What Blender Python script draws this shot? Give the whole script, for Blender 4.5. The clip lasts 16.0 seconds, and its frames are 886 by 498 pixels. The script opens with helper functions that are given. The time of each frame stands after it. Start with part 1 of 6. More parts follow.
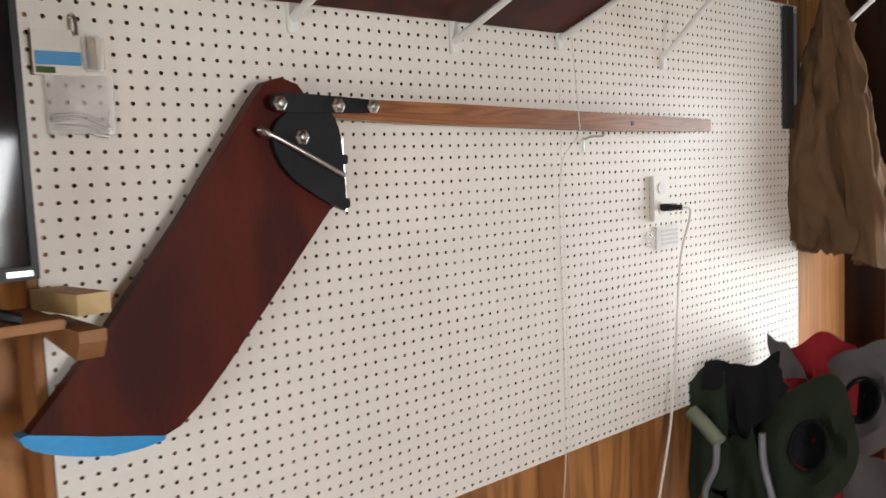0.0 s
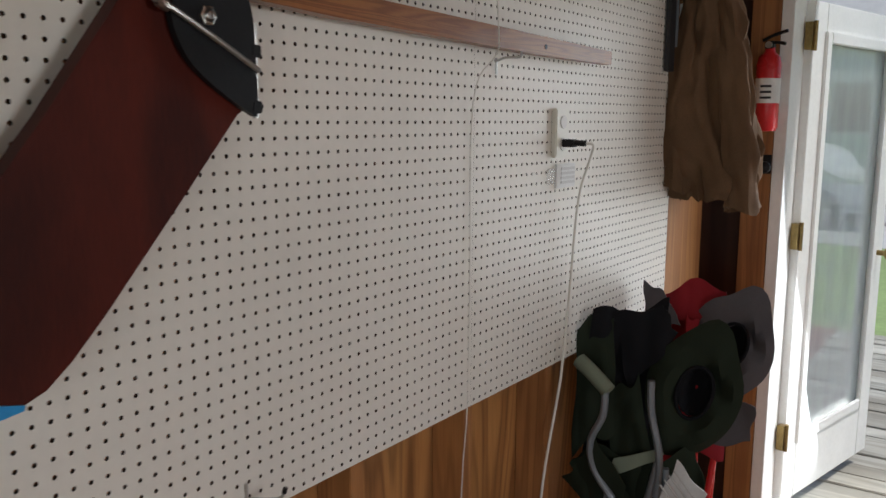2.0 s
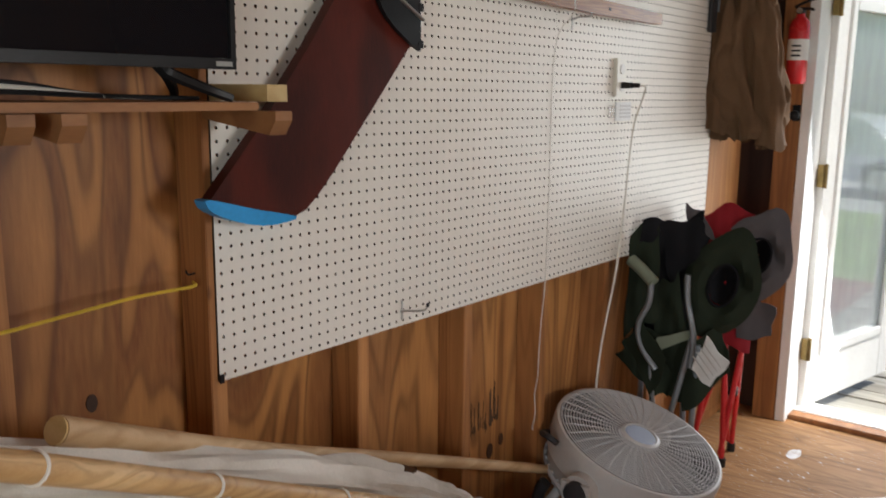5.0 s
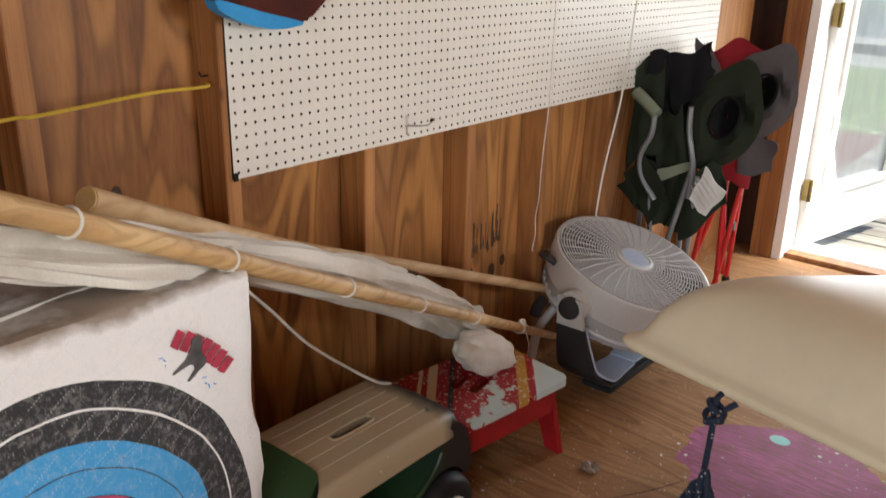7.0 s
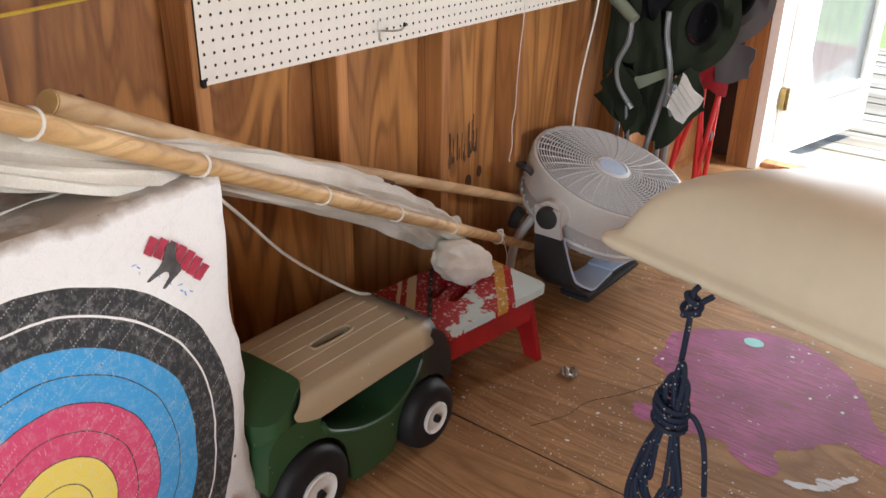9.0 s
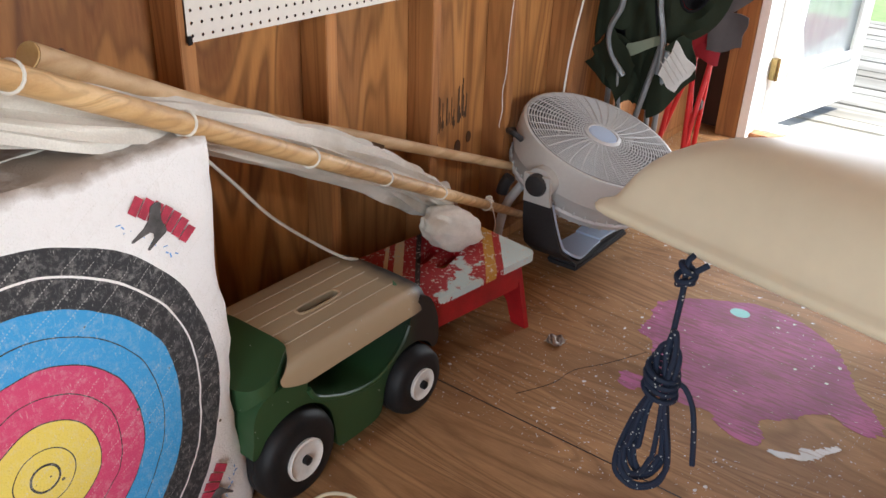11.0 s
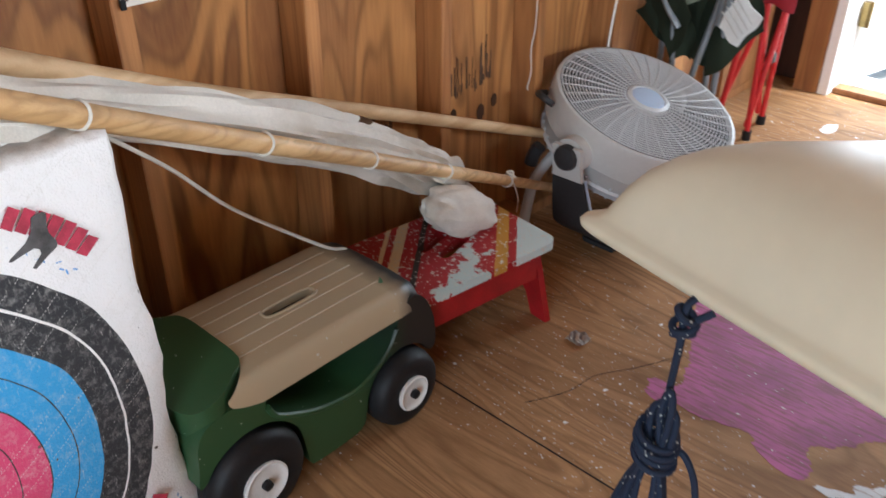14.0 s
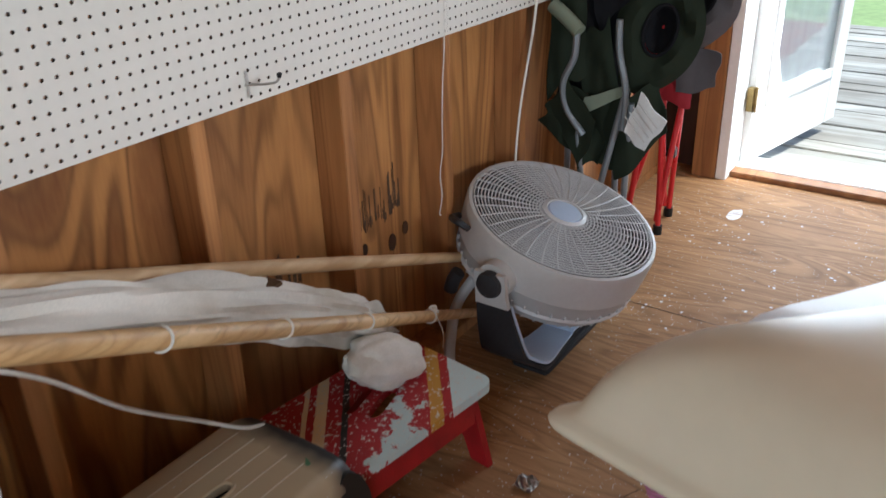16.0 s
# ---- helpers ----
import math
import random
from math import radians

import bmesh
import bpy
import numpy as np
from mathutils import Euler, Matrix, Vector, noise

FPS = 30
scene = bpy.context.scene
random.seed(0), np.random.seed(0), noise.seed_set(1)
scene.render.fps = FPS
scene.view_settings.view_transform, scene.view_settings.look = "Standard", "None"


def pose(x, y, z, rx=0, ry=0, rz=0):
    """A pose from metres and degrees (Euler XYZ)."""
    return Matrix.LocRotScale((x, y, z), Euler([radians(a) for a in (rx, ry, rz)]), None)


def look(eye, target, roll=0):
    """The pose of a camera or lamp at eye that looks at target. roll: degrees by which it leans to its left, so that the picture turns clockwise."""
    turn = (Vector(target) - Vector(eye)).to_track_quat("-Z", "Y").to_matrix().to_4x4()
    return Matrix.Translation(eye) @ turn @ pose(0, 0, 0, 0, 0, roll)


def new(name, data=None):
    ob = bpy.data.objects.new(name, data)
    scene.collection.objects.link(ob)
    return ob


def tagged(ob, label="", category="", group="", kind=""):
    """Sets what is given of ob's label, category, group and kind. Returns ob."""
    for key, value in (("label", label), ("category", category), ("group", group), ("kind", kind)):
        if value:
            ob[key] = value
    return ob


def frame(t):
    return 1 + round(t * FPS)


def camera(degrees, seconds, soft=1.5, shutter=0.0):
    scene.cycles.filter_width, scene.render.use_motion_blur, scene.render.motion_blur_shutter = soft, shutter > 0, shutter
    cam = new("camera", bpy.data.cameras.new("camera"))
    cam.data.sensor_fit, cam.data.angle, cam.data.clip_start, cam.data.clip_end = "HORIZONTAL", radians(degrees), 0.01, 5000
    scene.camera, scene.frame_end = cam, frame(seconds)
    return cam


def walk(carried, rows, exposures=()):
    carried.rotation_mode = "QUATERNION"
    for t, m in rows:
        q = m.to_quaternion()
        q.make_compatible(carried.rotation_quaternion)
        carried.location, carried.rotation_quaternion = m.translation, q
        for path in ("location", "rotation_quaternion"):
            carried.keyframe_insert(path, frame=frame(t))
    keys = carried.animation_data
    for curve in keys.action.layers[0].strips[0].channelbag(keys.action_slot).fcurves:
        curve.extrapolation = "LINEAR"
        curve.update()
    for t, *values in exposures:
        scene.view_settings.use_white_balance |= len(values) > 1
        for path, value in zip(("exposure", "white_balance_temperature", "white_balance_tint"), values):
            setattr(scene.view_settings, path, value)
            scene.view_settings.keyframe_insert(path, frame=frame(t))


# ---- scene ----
cam = camera(55.5, 16.0, shutter=0.6)
PATH = [
    (0, (0.117, 0.153, 1.634), (1.442, 1.639, 1.447), -2.5),
    (0.5, (0.180, 0.222, 1.629), (1.560, 1.660, 1.465), 0.8),
    (1, (0.245, 0.303, 1.606), (1.661, 1.700, 1.397), 1.6),
    (1.5, (0.213, 0.373, 1.583), (1.736, 1.65, 1.36), 0.2),
    (2, (0.149, 0.495, 1.569), (1.774, 1.618, 1.259), 0.4),
    (2.5, (0.063, 0.464, 1.553), (1.59, 1.717, 1.241), 1.1),
    (3, (-0.013, 0.39, 1.527), (1.359, 1.81, 1.212), 1.1),
    (3.2, (-0.072, 0.332, 1.52), (1.238, 1.824, 1.282), 1.3),
    (5.3, (-0.492, 0.157, 1.467), (1.063, 1.349, 1.07), 0.8),
    (5.5, (-0.503, 0.141, 1.459), (1.031, 1.346, 1.016), 0.5),
    (6, (-0.525, 0.109, 1.437), (0.975, 1.326, 0.917), 0.9),
    (6.5, (-0.537, 0.083, 1.417), (0.931, 1.304, 0.821), 1.0),
    (7, (-0.542, 0.067, 1.391), (0.909, 1.262, 0.706), 1.3),
    (7.5, (-0.545, 0.062, 1.381), (0.905, 1.237, 0.66), 1.5),
    (8, (-0.548, 0.071, 1.37), (0.9, 1.219, 0.603), 0.9),
    (8.5, (-0.548, 0.074, 1.359), (0.882, 1.207, 0.539), 0.8),
    (9, (-0.54, 0.066, 1.349), (0.892, 1.174, 0.499), 0.8),
    (9.2, (-0.545, 0.068, 1.349), (0.897, 1.158, 0.493), 1.8),
    (11.5, (-0.527, 0.091, 1.328), (0.898, 1.143, 0.4), 1.8),
    (12, (-0.518, 0.094, 1.322), (0.897, 1.144, 0.374), 1.2),
    (12.5, (-0.481, 0.105, 1.321), (0.928, 1.126, 0.335), 1.0),
    (13, (-0.389, 0.117, 1.309), (1.016, 1.1, 0.28), 0.6),
    (13.5, (-0.278, 0.123, 1.314), (1.055, 1.182, 0.263), 0.5),
    (14, (-0.179, 0.128, 1.314), (1.071, 1.283, 0.264), 0.1),
    (14.5, (-0.132, 0.144, 1.314), (1.069, 1.37, 0.288), -0.4),
    (15, (-0.101, 0.141, 1.323), (1.154, 1.338, 0.326), -1.1),
    (15.5, (-0.062, 0.229, 1.34), (1.354, 1.306, 0.426), -0.6),
    (15.8, (-0.066, 0.26, 1.359), (1.385, 1.315, 0.473), -2.0),
    (16, (-0.042, 0.302, 1.362), (1.427, 1.331, 0.479), -1.9),
]
EXPOSURES = [(0.0, 0.45, 6450, 10), (0.5, 0.34, 6450, 10), (1, 0.18, 6420, 10), (1.5, -0.05, 6350, 10), (2, -0.56, 6350, 10), (2.5, -0.22, 7700, 10), (3, 0.52, 6800, 10), (5.3, -0.10, 6550, 10), (6.5, -0.03, 6800, 10), (7, 0.40, 6700, 10), (8, 0.46, 6600, 10), (9, 0.76, 6430, 10), (12.5, 0.79, 6080, 8), (14.5, 0.86, 5760, 6), (15.5, 0.69, 5780, 6), (16, 0.36, 5780, 6)]
walk(cam, [(t, look(eye, target, roll)) for t, eye, target, roll in PATH], EXPOSURES)

# ---- world, sun, window light ----
world = bpy.data.worlds.new("sky")
scene.world = world
world.use_nodes = True
wn = world.node_tree.nodes
sky = wn.new("ShaderNodeTexSky")
sky.sky_type, sky.sun_disc = "NISHITA", False
sky.sun_elevation, sky.sun_rotation = radians(62), radians(165)
world.node_tree.links.new(sky.outputs[0], wn["Background"].inputs[0])
wn["Background"].inputs[1].default_value = 0.15


def sun_lamp():
    d = bpy.data.lights.new("sun", "SUN")
    d.energy, d.angle, d.color = 4.6, radians(6), (1.0, 0.97, 0.93)
    ob = new("sun", d)
    az, el = radians(165), radians(62)
    way = Vector((math.sin(az) * math.cos(el), math.cos(az) * math.cos(el), math.sin(el)))
    ob.matrix_world = look(way * 20, (0, 0, 0))


def opening_light(name, at, to, w, h, power, color=(1.0, 0.98, 0.95)):
    d = bpy.data.lights.new(name, "AREA")
    d.shape, d.size, d.size_y, d.energy, d.color = "RECTANGLE", w, h, power, color
    ob = new(name, d)
    ob.matrix_world = look(at, to)


sun_lamp()
opening_light("window_light", (0.80, -2.28, 1.55), (0.80, -0.6, 0.0), 0.36, 0.9, 27, (0.98, 0.99, 1.0))
opening_light("window_light", (1.22, -2.28, 1.55), (1.22, -0.6, 0.0), 0.30, 0.9, 24, (0.98, 0.99, 1.0))
# fill lamp in an added, unseen west opening; brightens cart, floor and hull
opening_light("west_fill_light", (-2.28, -0.6, 1.1), (-0.2, -0.3, 0.2), 1.6, 1.9, 36, (0.92, 0.96, 1.0))
opening_light("door_light", (3.56, 0.80, 1.05), (1.6, 0.7, 0.25), 0.80, 1.9, 22, (0.93, 0.97, 1.0))



# ---- materials ----
def mat(name, rough=0.6, metal=0.0):
    m = bpy.data.materials.new(name)
    m.use_nodes = True
    p = m.node_tree.nodes["Principled BSDF"]
    p.inputs["Roughness"].default_value, p.inputs["Metallic"].default_value = rough, metal
    return m, m.node_tree.nodes, m.node_tree.links, p


def ramp(n, stops, constant=False):
    r = n.new("ShaderNodeValToRGB")
    r.color_ramp.interpolation = "CONSTANT" if constant else "LINEAR"
    e = r.color_ramp.elements
    while len(e) < len(stops):
        e.new(0.5)
    for k, (pos, c) in zip(e, stops):
        k.position, k.color = pos, (*c, 1)
    return r


def noise_node(n, l, scale, vec=None, detail=4, rough=0.55, dist=0.0):
    t = n.new("ShaderNodeTexNoise")
    t.inputs["Scale"].default_value, t.inputs["Detail"].default_value = scale, detail
    t.inputs["Roughness"].default_value, t.inputs["Distortion"].default_value = rough, dist
    if vec:
        l.new(vec, t.inputs["Vector"])
    return t.outputs["Fac"]


def stretch(n, l, sc, rot=(0, 0, 0), source="Object"):
    c = n.new("ShaderNodeTexCoord")
    m = n.new("ShaderNodeMapping")
    m.inputs["Scale"].default_value = sc
    m.inputs["Rotation"].default_value = [radians(a) for a in rot]
    l.new(c.outputs[source], m.inputs["Vector"])
    return m.outputs["Vector"]


def math_node(n, l, op, a, b=None, c=None):
    k = n.new("ShaderNodeMath")
    k.operation = op
    for i, v in enumerate((a, b, c)):
        if v is None:
            continue
        if isinstance(v, (int, float)):
            k.inputs[i].default_value = v
        else:
            l.new(v, k.inputs[i])
    return k.outputs[0]


def mixc(n, l, fac, a, b, mode="MIX"):
    k = n.new("ShaderNodeMix")
    k.data_type, k.blend_type = "RGBA", mode
    for i, v in ((0, fac), (6, a), (7, b)):
        if isinstance(v, (int, float)):
            k.inputs[i].default_value = v
        elif isinstance(v, tuple):
            k.inputs[i].default_value = (*v, 1)
        else:
            l.new(v, k.inputs[i])
    return k.outputs[2]


def bump(n, l, p, height, strength=0.2, distance=0.003):
    b = n.new("ShaderNodeBump")
    b.inputs["Strength"].default_value, b.inputs["Distance"].default_value = strength, distance
    l.new(height, b.inputs["Height"])
    l.new(b.outputs[0], p.inputs["Normal"])


def plain(name, color, rough=0.5, metal=0.0, var=0.12, scale=30.0, relief=0.08, coat=0.0):
    """A plain surface with soft blotches and fine grain."""
    m, n, l, p = mat(name, rough, metal)
    v = stretch(n, l, (1, 1, 1))
    big = noise_node(n, l, scale * 0.2, v, 3)
    fine = noise_node(n, l, scale * 4, v, 4)
    f = math_node(n, l, "ADD", math_node(n, l, "MULTIPLY", big, 0.65), math_node(n, l, "MULTIPLY", fine, 0.35))
    lo = tuple(max(0, c * (1 - var * 1.6)) for c in color)
    hi = tuple(min(1, c * (1 + var * 1.4)) for c in color)
    r = ramp(n, [(0.3, lo), (0.7, hi)])
    l.new(f, r.inputs[0])
    l.new(r.outputs[0], p.inputs["Base Color"])
    l.new(math_node(n, l, "MULTIPLY_ADD", big, 0.25, max(0.02, rough - 0.12)), p.inputs["Roughness"])
    if relief:
        bump(n, l, p, fine, relief, 0.002)
    p.inputs["Coat Weight"].default_value = coat
    return m


def timber(name, dark, light, grain=(3, 3, 0.35), rings=9.0, rough=0.62, knots=0.0, relief=0.15, coat=0.0, speck=0.0, figure=0.2, late=0.0, swirl=0.4):
    """Wood: contour lines of a stretched noise make the figure, with fine fibres, knots and a tone of its own for each piece."""
    m, n, l, p = mat(name, rough)
    info = n.new("ShaderNodeObjectInfo")
    v0 = stretch(n, l, grain)
    off = n.new("ShaderNodeVectorMath")
    off.operation = "MULTIPLY_ADD"
    off.inputs[1].default_value = (1, 1, 1)
    l.new(v0, off.inputs[0])
    comb = n.new("ShaderNodeCombineXYZ")
    for i in range(3):
        l.new(math_node(n, l, "MULTIPLY", info.outputs["Random"], 17.0 + 5 * i), comb.inputs[i])
    l.new(comb.outputs[0], off.inputs[2])
    v = off.outputs[0]
    low = noise_node(n, l, 1.0, v, 2, 0.45, swirl)
    ring = math_node(n, l, "SINE", math_node(n, l, "MULTIPLY", low, rings * 6.28))
    fib = n.new("ShaderNodeVectorMath")
    fib.operation = "MULTIPLY"
    fib.inputs[1].default_value = (14, 14, 6)
    l.new(v, fib.inputs[0])
    fine = noise_node(n, l, 3.0, fib.outputs[0], 5, 0.6)
    f = math_node(n, l, "ADD", math_node(n, l, "MULTIPLY_ADD", ring, figure, 0.3), math_node(n, l, "MULTIPLY", fine, 0.45))
    r = ramp(n, [(0.18, dark), (0.5, tuple((a + b) / 2 for a, b in zip(dark, light))), (0.85, light)])
    l.new(f, r.inputs[0])
    col = r.outputs[0]
    if late:
        # the hard late wood of each ring: a thin soft dark line
        wave = math_node(n, l, "SINE", math_node(n, l, "MULTIPLY_ADD", low, rings * 16.0, math_node(n, l, "MULTIPLY", fine, 0.9)))
        line = math_node(n, l, "POWER", math_node(n, l, "MULTIPLY_ADD", wave, 0.5, 0.5), 3.0)
        strength = math_node(n, l, "MULTIPLY", line, math_node(n, l, "MULTIPLY", noise_node(n, l, 3.0, v, 2), late * 2))
        col = mixc(n, l, strength, col, tuple(c * 0.55 for c in dark))
    tone = ramp(n, [(0.0, (0.72, 0.70, 0.68)), (1.0, (1.08, 1.06, 1.04))])
    l.new(info.outputs["Random"], tone.inputs[0])
    col = mixc(n, l, 1.0, col, tone.outputs[0], "MULTIPLY")
    big = noise_node(n, l, 2.2, stretch(n, l, (1, 1, 1)), 3)
    st = ramp(n, [(0.35, (0.78, 0.74, 0.7)), (0.65, (1.05, 1.05, 1.05))])
    l.new(big, st.inputs[0])
    col = mixc(n, l, 1.0, col, st.outputs[0], "MULTIPLY")
    if knots:
        vo = n.new("ShaderNodeTexVoronoi")
        vo.inputs["Scale"].default_value = knots
        l.new(stretch(n, l, (1, 1, 0.75)), vo.inputs["Vector"])
        k = ramp(n, [(0.03, (0.10, 0.045, 0.02)), (0.075, (1, 1, 1))])
        l.new(vo.outputs["Distance"], k.inputs[0])
        col = mixc(n, l, 0.9, col, k.outputs[0], "MULTIPLY")
    if speck:
        sp = noise_node(n, l, 120, stretch(n, l, (1, 1, 1)), 2, 0.5)
        area = noise_node(n, l, 1.6, stretch(n, l, (1, 1, 1)), 2)
        fac = math_node(n, l, "MULTIPLY", math_node(n, l, "GREATER_THAN", sp, 0.69), math_node(n, l, "GREATER_THAN", area, 0.42))
        col = mixc(n, l, fac, col, (0.72, 0.70, 0.66))
    l.new(col, p.inputs["Base Color"])
    bump(n, l, p, fine, relief, 0.002)
    p.inputs["Coat Weight"].default_value = coat
    return m


PLY = timber("plywood_sheathing", (0.23, 0.078, 0.021), (0.68, 0.325, 0.10), (2.6, 2.6, 0.75), 8.0, 0.5, 1.6, figure=0.20, late=0.55, swirl=0.9)
PINE = timber("pine_sheathing", (0.25, 0.095, 0.028), (0.68, 0.34, 0.115), (3.4, 3.4, 0.42), 7.0, 0.55, 2.0, figure=0.12, late=0.45)
STUD = timber("stud_wood", (0.25, 0.095, 0.030), (0.56, 0.265, 0.088), (9, 9, 0.5), 5.0, 0.6, 4.0, figure=0.12, late=0.3)
SHADEDBOARD = timber("shaded_boards", (0.035, 0.014, 0.009), (0.085, 0.035, 0.02), (9, 9, 0.5), 4.0, 0.55)
FLOORWOOD = timber("floor_plywood", (0.19, 0.092, 0.038), (0.55, 0.315, 0.145), (4.2, 0.5, 3.4), 14.0, 0.62, 0.0, 0.12, 0.0, 1.0, figure=0.09, late=0.35)
FLOORWOOD.node_tree.nodes["Principled BSDF"].inputs["Specular IOR Level"].default_value = 0.22
POLE = timber("pole_wood", (0.50, 0.30, 0.125), (0.74, 0.53, 0.28), (2.0, 16, 16), 5.0, 0.5, 0.0, 0.10, 0.06, late=0.3)
RAWPOLE = timber("raw_pole_wood", (0.48, 0.30, 0.14), (0.70, 0.50, 0.29), (2.0, 16, 16), 4.0, 0.6)
YELLOWWOOD = timber("pale_pine", (0.60, 0.42, 0.17), (0.80, 0.62, 0.32), (9, 2, 9), 4.0, 0.6)
SHELFWOOD = timber("shelf_wood", (0.22, 0.095, 0.036), (0.38, 0.185, 0.075), (1.2, 9, 9), 4.0, 0.6)
OAK = timber("varnished_oak", (0.16, 0.05, 0.015), (0.36, 0.145, 0.045), (1.6, 22, 30), 12.0, 0.42, 0.0, 0.1, 0.1)
MAHOGANY = timber("varnished_mahogany", (0.034, 0.0065, 0.005), (0.105, 0.017, 0.010), (5, 5, 2.2), 3.0, 0.5, 0.0, 0.06, 0.0)
MAHOGANY.node_tree.nodes["Principled BSDF"].inputs["Specular IOR Level"].default_value = 0.15
DECK = timber("weathered_deck", (0.34, 0.34, 0.30), (0.58, 0.58, 0.52), (9, 0.7, 9), 4.0, 0.8)
WHITEBOARD = plain("white_hardboard", (0.775, 0.745, 0.675), 0.42, 0, 0.05, 12, 0.03)
HOLE = plain("raw_hardboard_edge", (0.05, 0.033, 0.02), 0.85)
BLUE = plain("blue_paint", (0.02, 0.28, 0.62), 0.38, 0, 0.12)
BLACK = plain("black_plastic", (0.012, 0.012, 0.013), 0.4, 0, 0.2)
BLACKMETAL = plain("black_painted_metal", (0.014, 0.015, 0.017), 0.45, 0.2, 0.2)
STEEL = plain("zinc_steel", (0.5, 0.5, 0.48), 0.34, 1.0, 0.15)
BRASS = plain("tarnished_brass", (0.28, 0.2, 0.08), 0.45, 0.9, 0.3)
WHITEPAINT = plain("white_paint", (0.80, 0.80, 0.78), 0.42, 0, 0.06, 14)
IVORY = plain("ivory_plastic", (0.74, 0.72, 0.64), 0.35, 0, 0.04)
GREYPLASTIC = plain("grey_plastic", (0.54, 0.53, 0.51), 0.42, 0, 0.05, 20, 0.04)
LIGHTPLASTIC = plain("pale_blue_grey_plastic", (0.48, 0.58, 0.74), 0.35, 0, 0.05)
DARKPLASTIC = plain("charcoal_plastic", (0.035, 0.034, 0.036), 0.5, 0, 0.15)
FANINNER = plain("mid_grey_plastic", (0.09, 0.09, 0.093), 0.5, 0, 0.1)
GRILLE = plain("grille_plastic", (0.58, 0.58, 0.58), 0.4, 0, 0.05)
RED = plain("red_paint", (0.36, 0.011, 0.016), 0.35, 0, 0.3, 60)
REDMETAL = plain("red_enamel_tube", (0.55, 0.02, 0.025), 0.3, 0, 0.12)
GREYTUBE = plain("grey_enamel_tube", (0.22, 0.24, 0.26), 0.35, 0.3, 0.1)
STRING = plain("white_cord", (0.70, 0.67, 0.60), 0.8, 0, 0.1, 120, 0.3)
CREAMCORD = plain("cream_cord", (0.68, 0.60, 0.42), 0.8, 0, 0.12, 120, 0.3)
YELLOWCORD = plain("yellow_cord", (0.62, 0.42, 0.04), 0.6, 0, 0.15, 120, 0.3)
RUBBER = plain("black_tyre", (0.014, 0.014, 0.015), 0.5, 0, 0.25, 30)
HUBWHITE = plain("white_hub", (0.68, 0.66, 0.62), 0.45, 0, 0.1)
GLOSSBLACK = plain("screen_glass", (0.008, 0.008, 0.01), 0.13, 0, 0.0, 5, 0.0)
GLOSSBLACK.node_tree.nodes["Principled BSDF"].inputs["Specular IOR Level"].default_value = 0.3
for link in list(GLOSSBLACK.node_tree.links):
    if link.to_socket.name == "Roughness":
        GLOSSBLACK.node_tree.links.remove(link)
GLOSSBLACK.node_tree.nodes["Principled BSDF"].inputs["Roughness"].default_value = 0.06
BADGERED = plain("faded_red_print", (0.42, 0.035, 0.07), 0.75, 0, 0.35, 160)
BADGEGREY = plain("faded_grey_print", (0.085, 0.08, 0.08), 0.75, 0, 0.45, 200)
BADGEBLUE = plain("faded_blue_print", (0.12, 0.30, 0.58), 0.75, 0, 0.3, 200)
PAPER = plain("paper", (0.72, 0.72, 0.70), 0.6, 0, 0.08)
CREAM = plain("cream_gelcoat", (0.72, 0.635, 0.47), 0.42, 0, 0.04, 6, 0.02, 0.08)


for dull in (BLACK, DARKPLASTIC, BLACKMETAL, RUBBER):
    dull.node_tree.nodes["Principled BSDF"].inputs["Specular IOR Level"].default_value = 0.25


def cloth(name, color, weave=900.0, rough=0.9, var=0.15, dirt=None):
    m, n, l, p = mat(name, rough)
    v = stretch(n, l, (1, 1, 1))
    big = noise_node(n, l, 5, v, 4)
    fine = noise_node(n, l, weave * 0.35, v, 2)
    r = ramp(n, [(0.3, tuple(c * (1 - var * 1.5) for c in color)), (0.7, tuple(min(1, c * (1 + var)) for c in color))])
    l.new(math_node(n, l, "MULTIPLY_ADD", fine, 0.35, math_node(n, l, "MULTIPLY", big, 0.65)), r.inputs[0])
    col = r.outputs[0]
    if dirt:
        d = noise_node(n, l, 3.2, v, 5, 0.65)
        dr = ramp(n, [(0.5, (0, 0, 0)), (0.68, (1, 1, 1))])
        l.new(d, dr.inputs[0])
        col = mixc(n, l, math_node(n, l, "MULTIPLY", dr.outputs[0], 0.6), col, dirt)
    l.new(col, p.inputs["Base Color"])
    bump(n, l, p, fine, 0.25, 0.0015)
    p.inputs["Sheen Weight"].default_value = 0.1 if sum(color) > 0.9 else 0.0
    p.inputs["Specular IOR Level"].default_value = 0.2
    return m


CANVAS = cloth("cotton_canvas", (0.72, 0.685, 0.62), dirt=(0.40, 0.35, 0.27))
GREEN = cloth("green_nylon", (0.018, 0.025, 0.015))
GREENLIGHT = cloth("faded_green_nylon", (0.20, 0.23, 0.17))
BLACKCLOTH = cloth("black_mesh_cloth", (0.008, 0.008, 0.010))
GREYCLOTH = cloth("grey_nylon", (0.10, 0.092, 0.098))
REDCLOTH = cloth("red_nylon", (0.24, 0.014, 0.02))
KHAKI = cloth("khaki_canvas", (0.135, 0.078, 0.042), var=0.25)


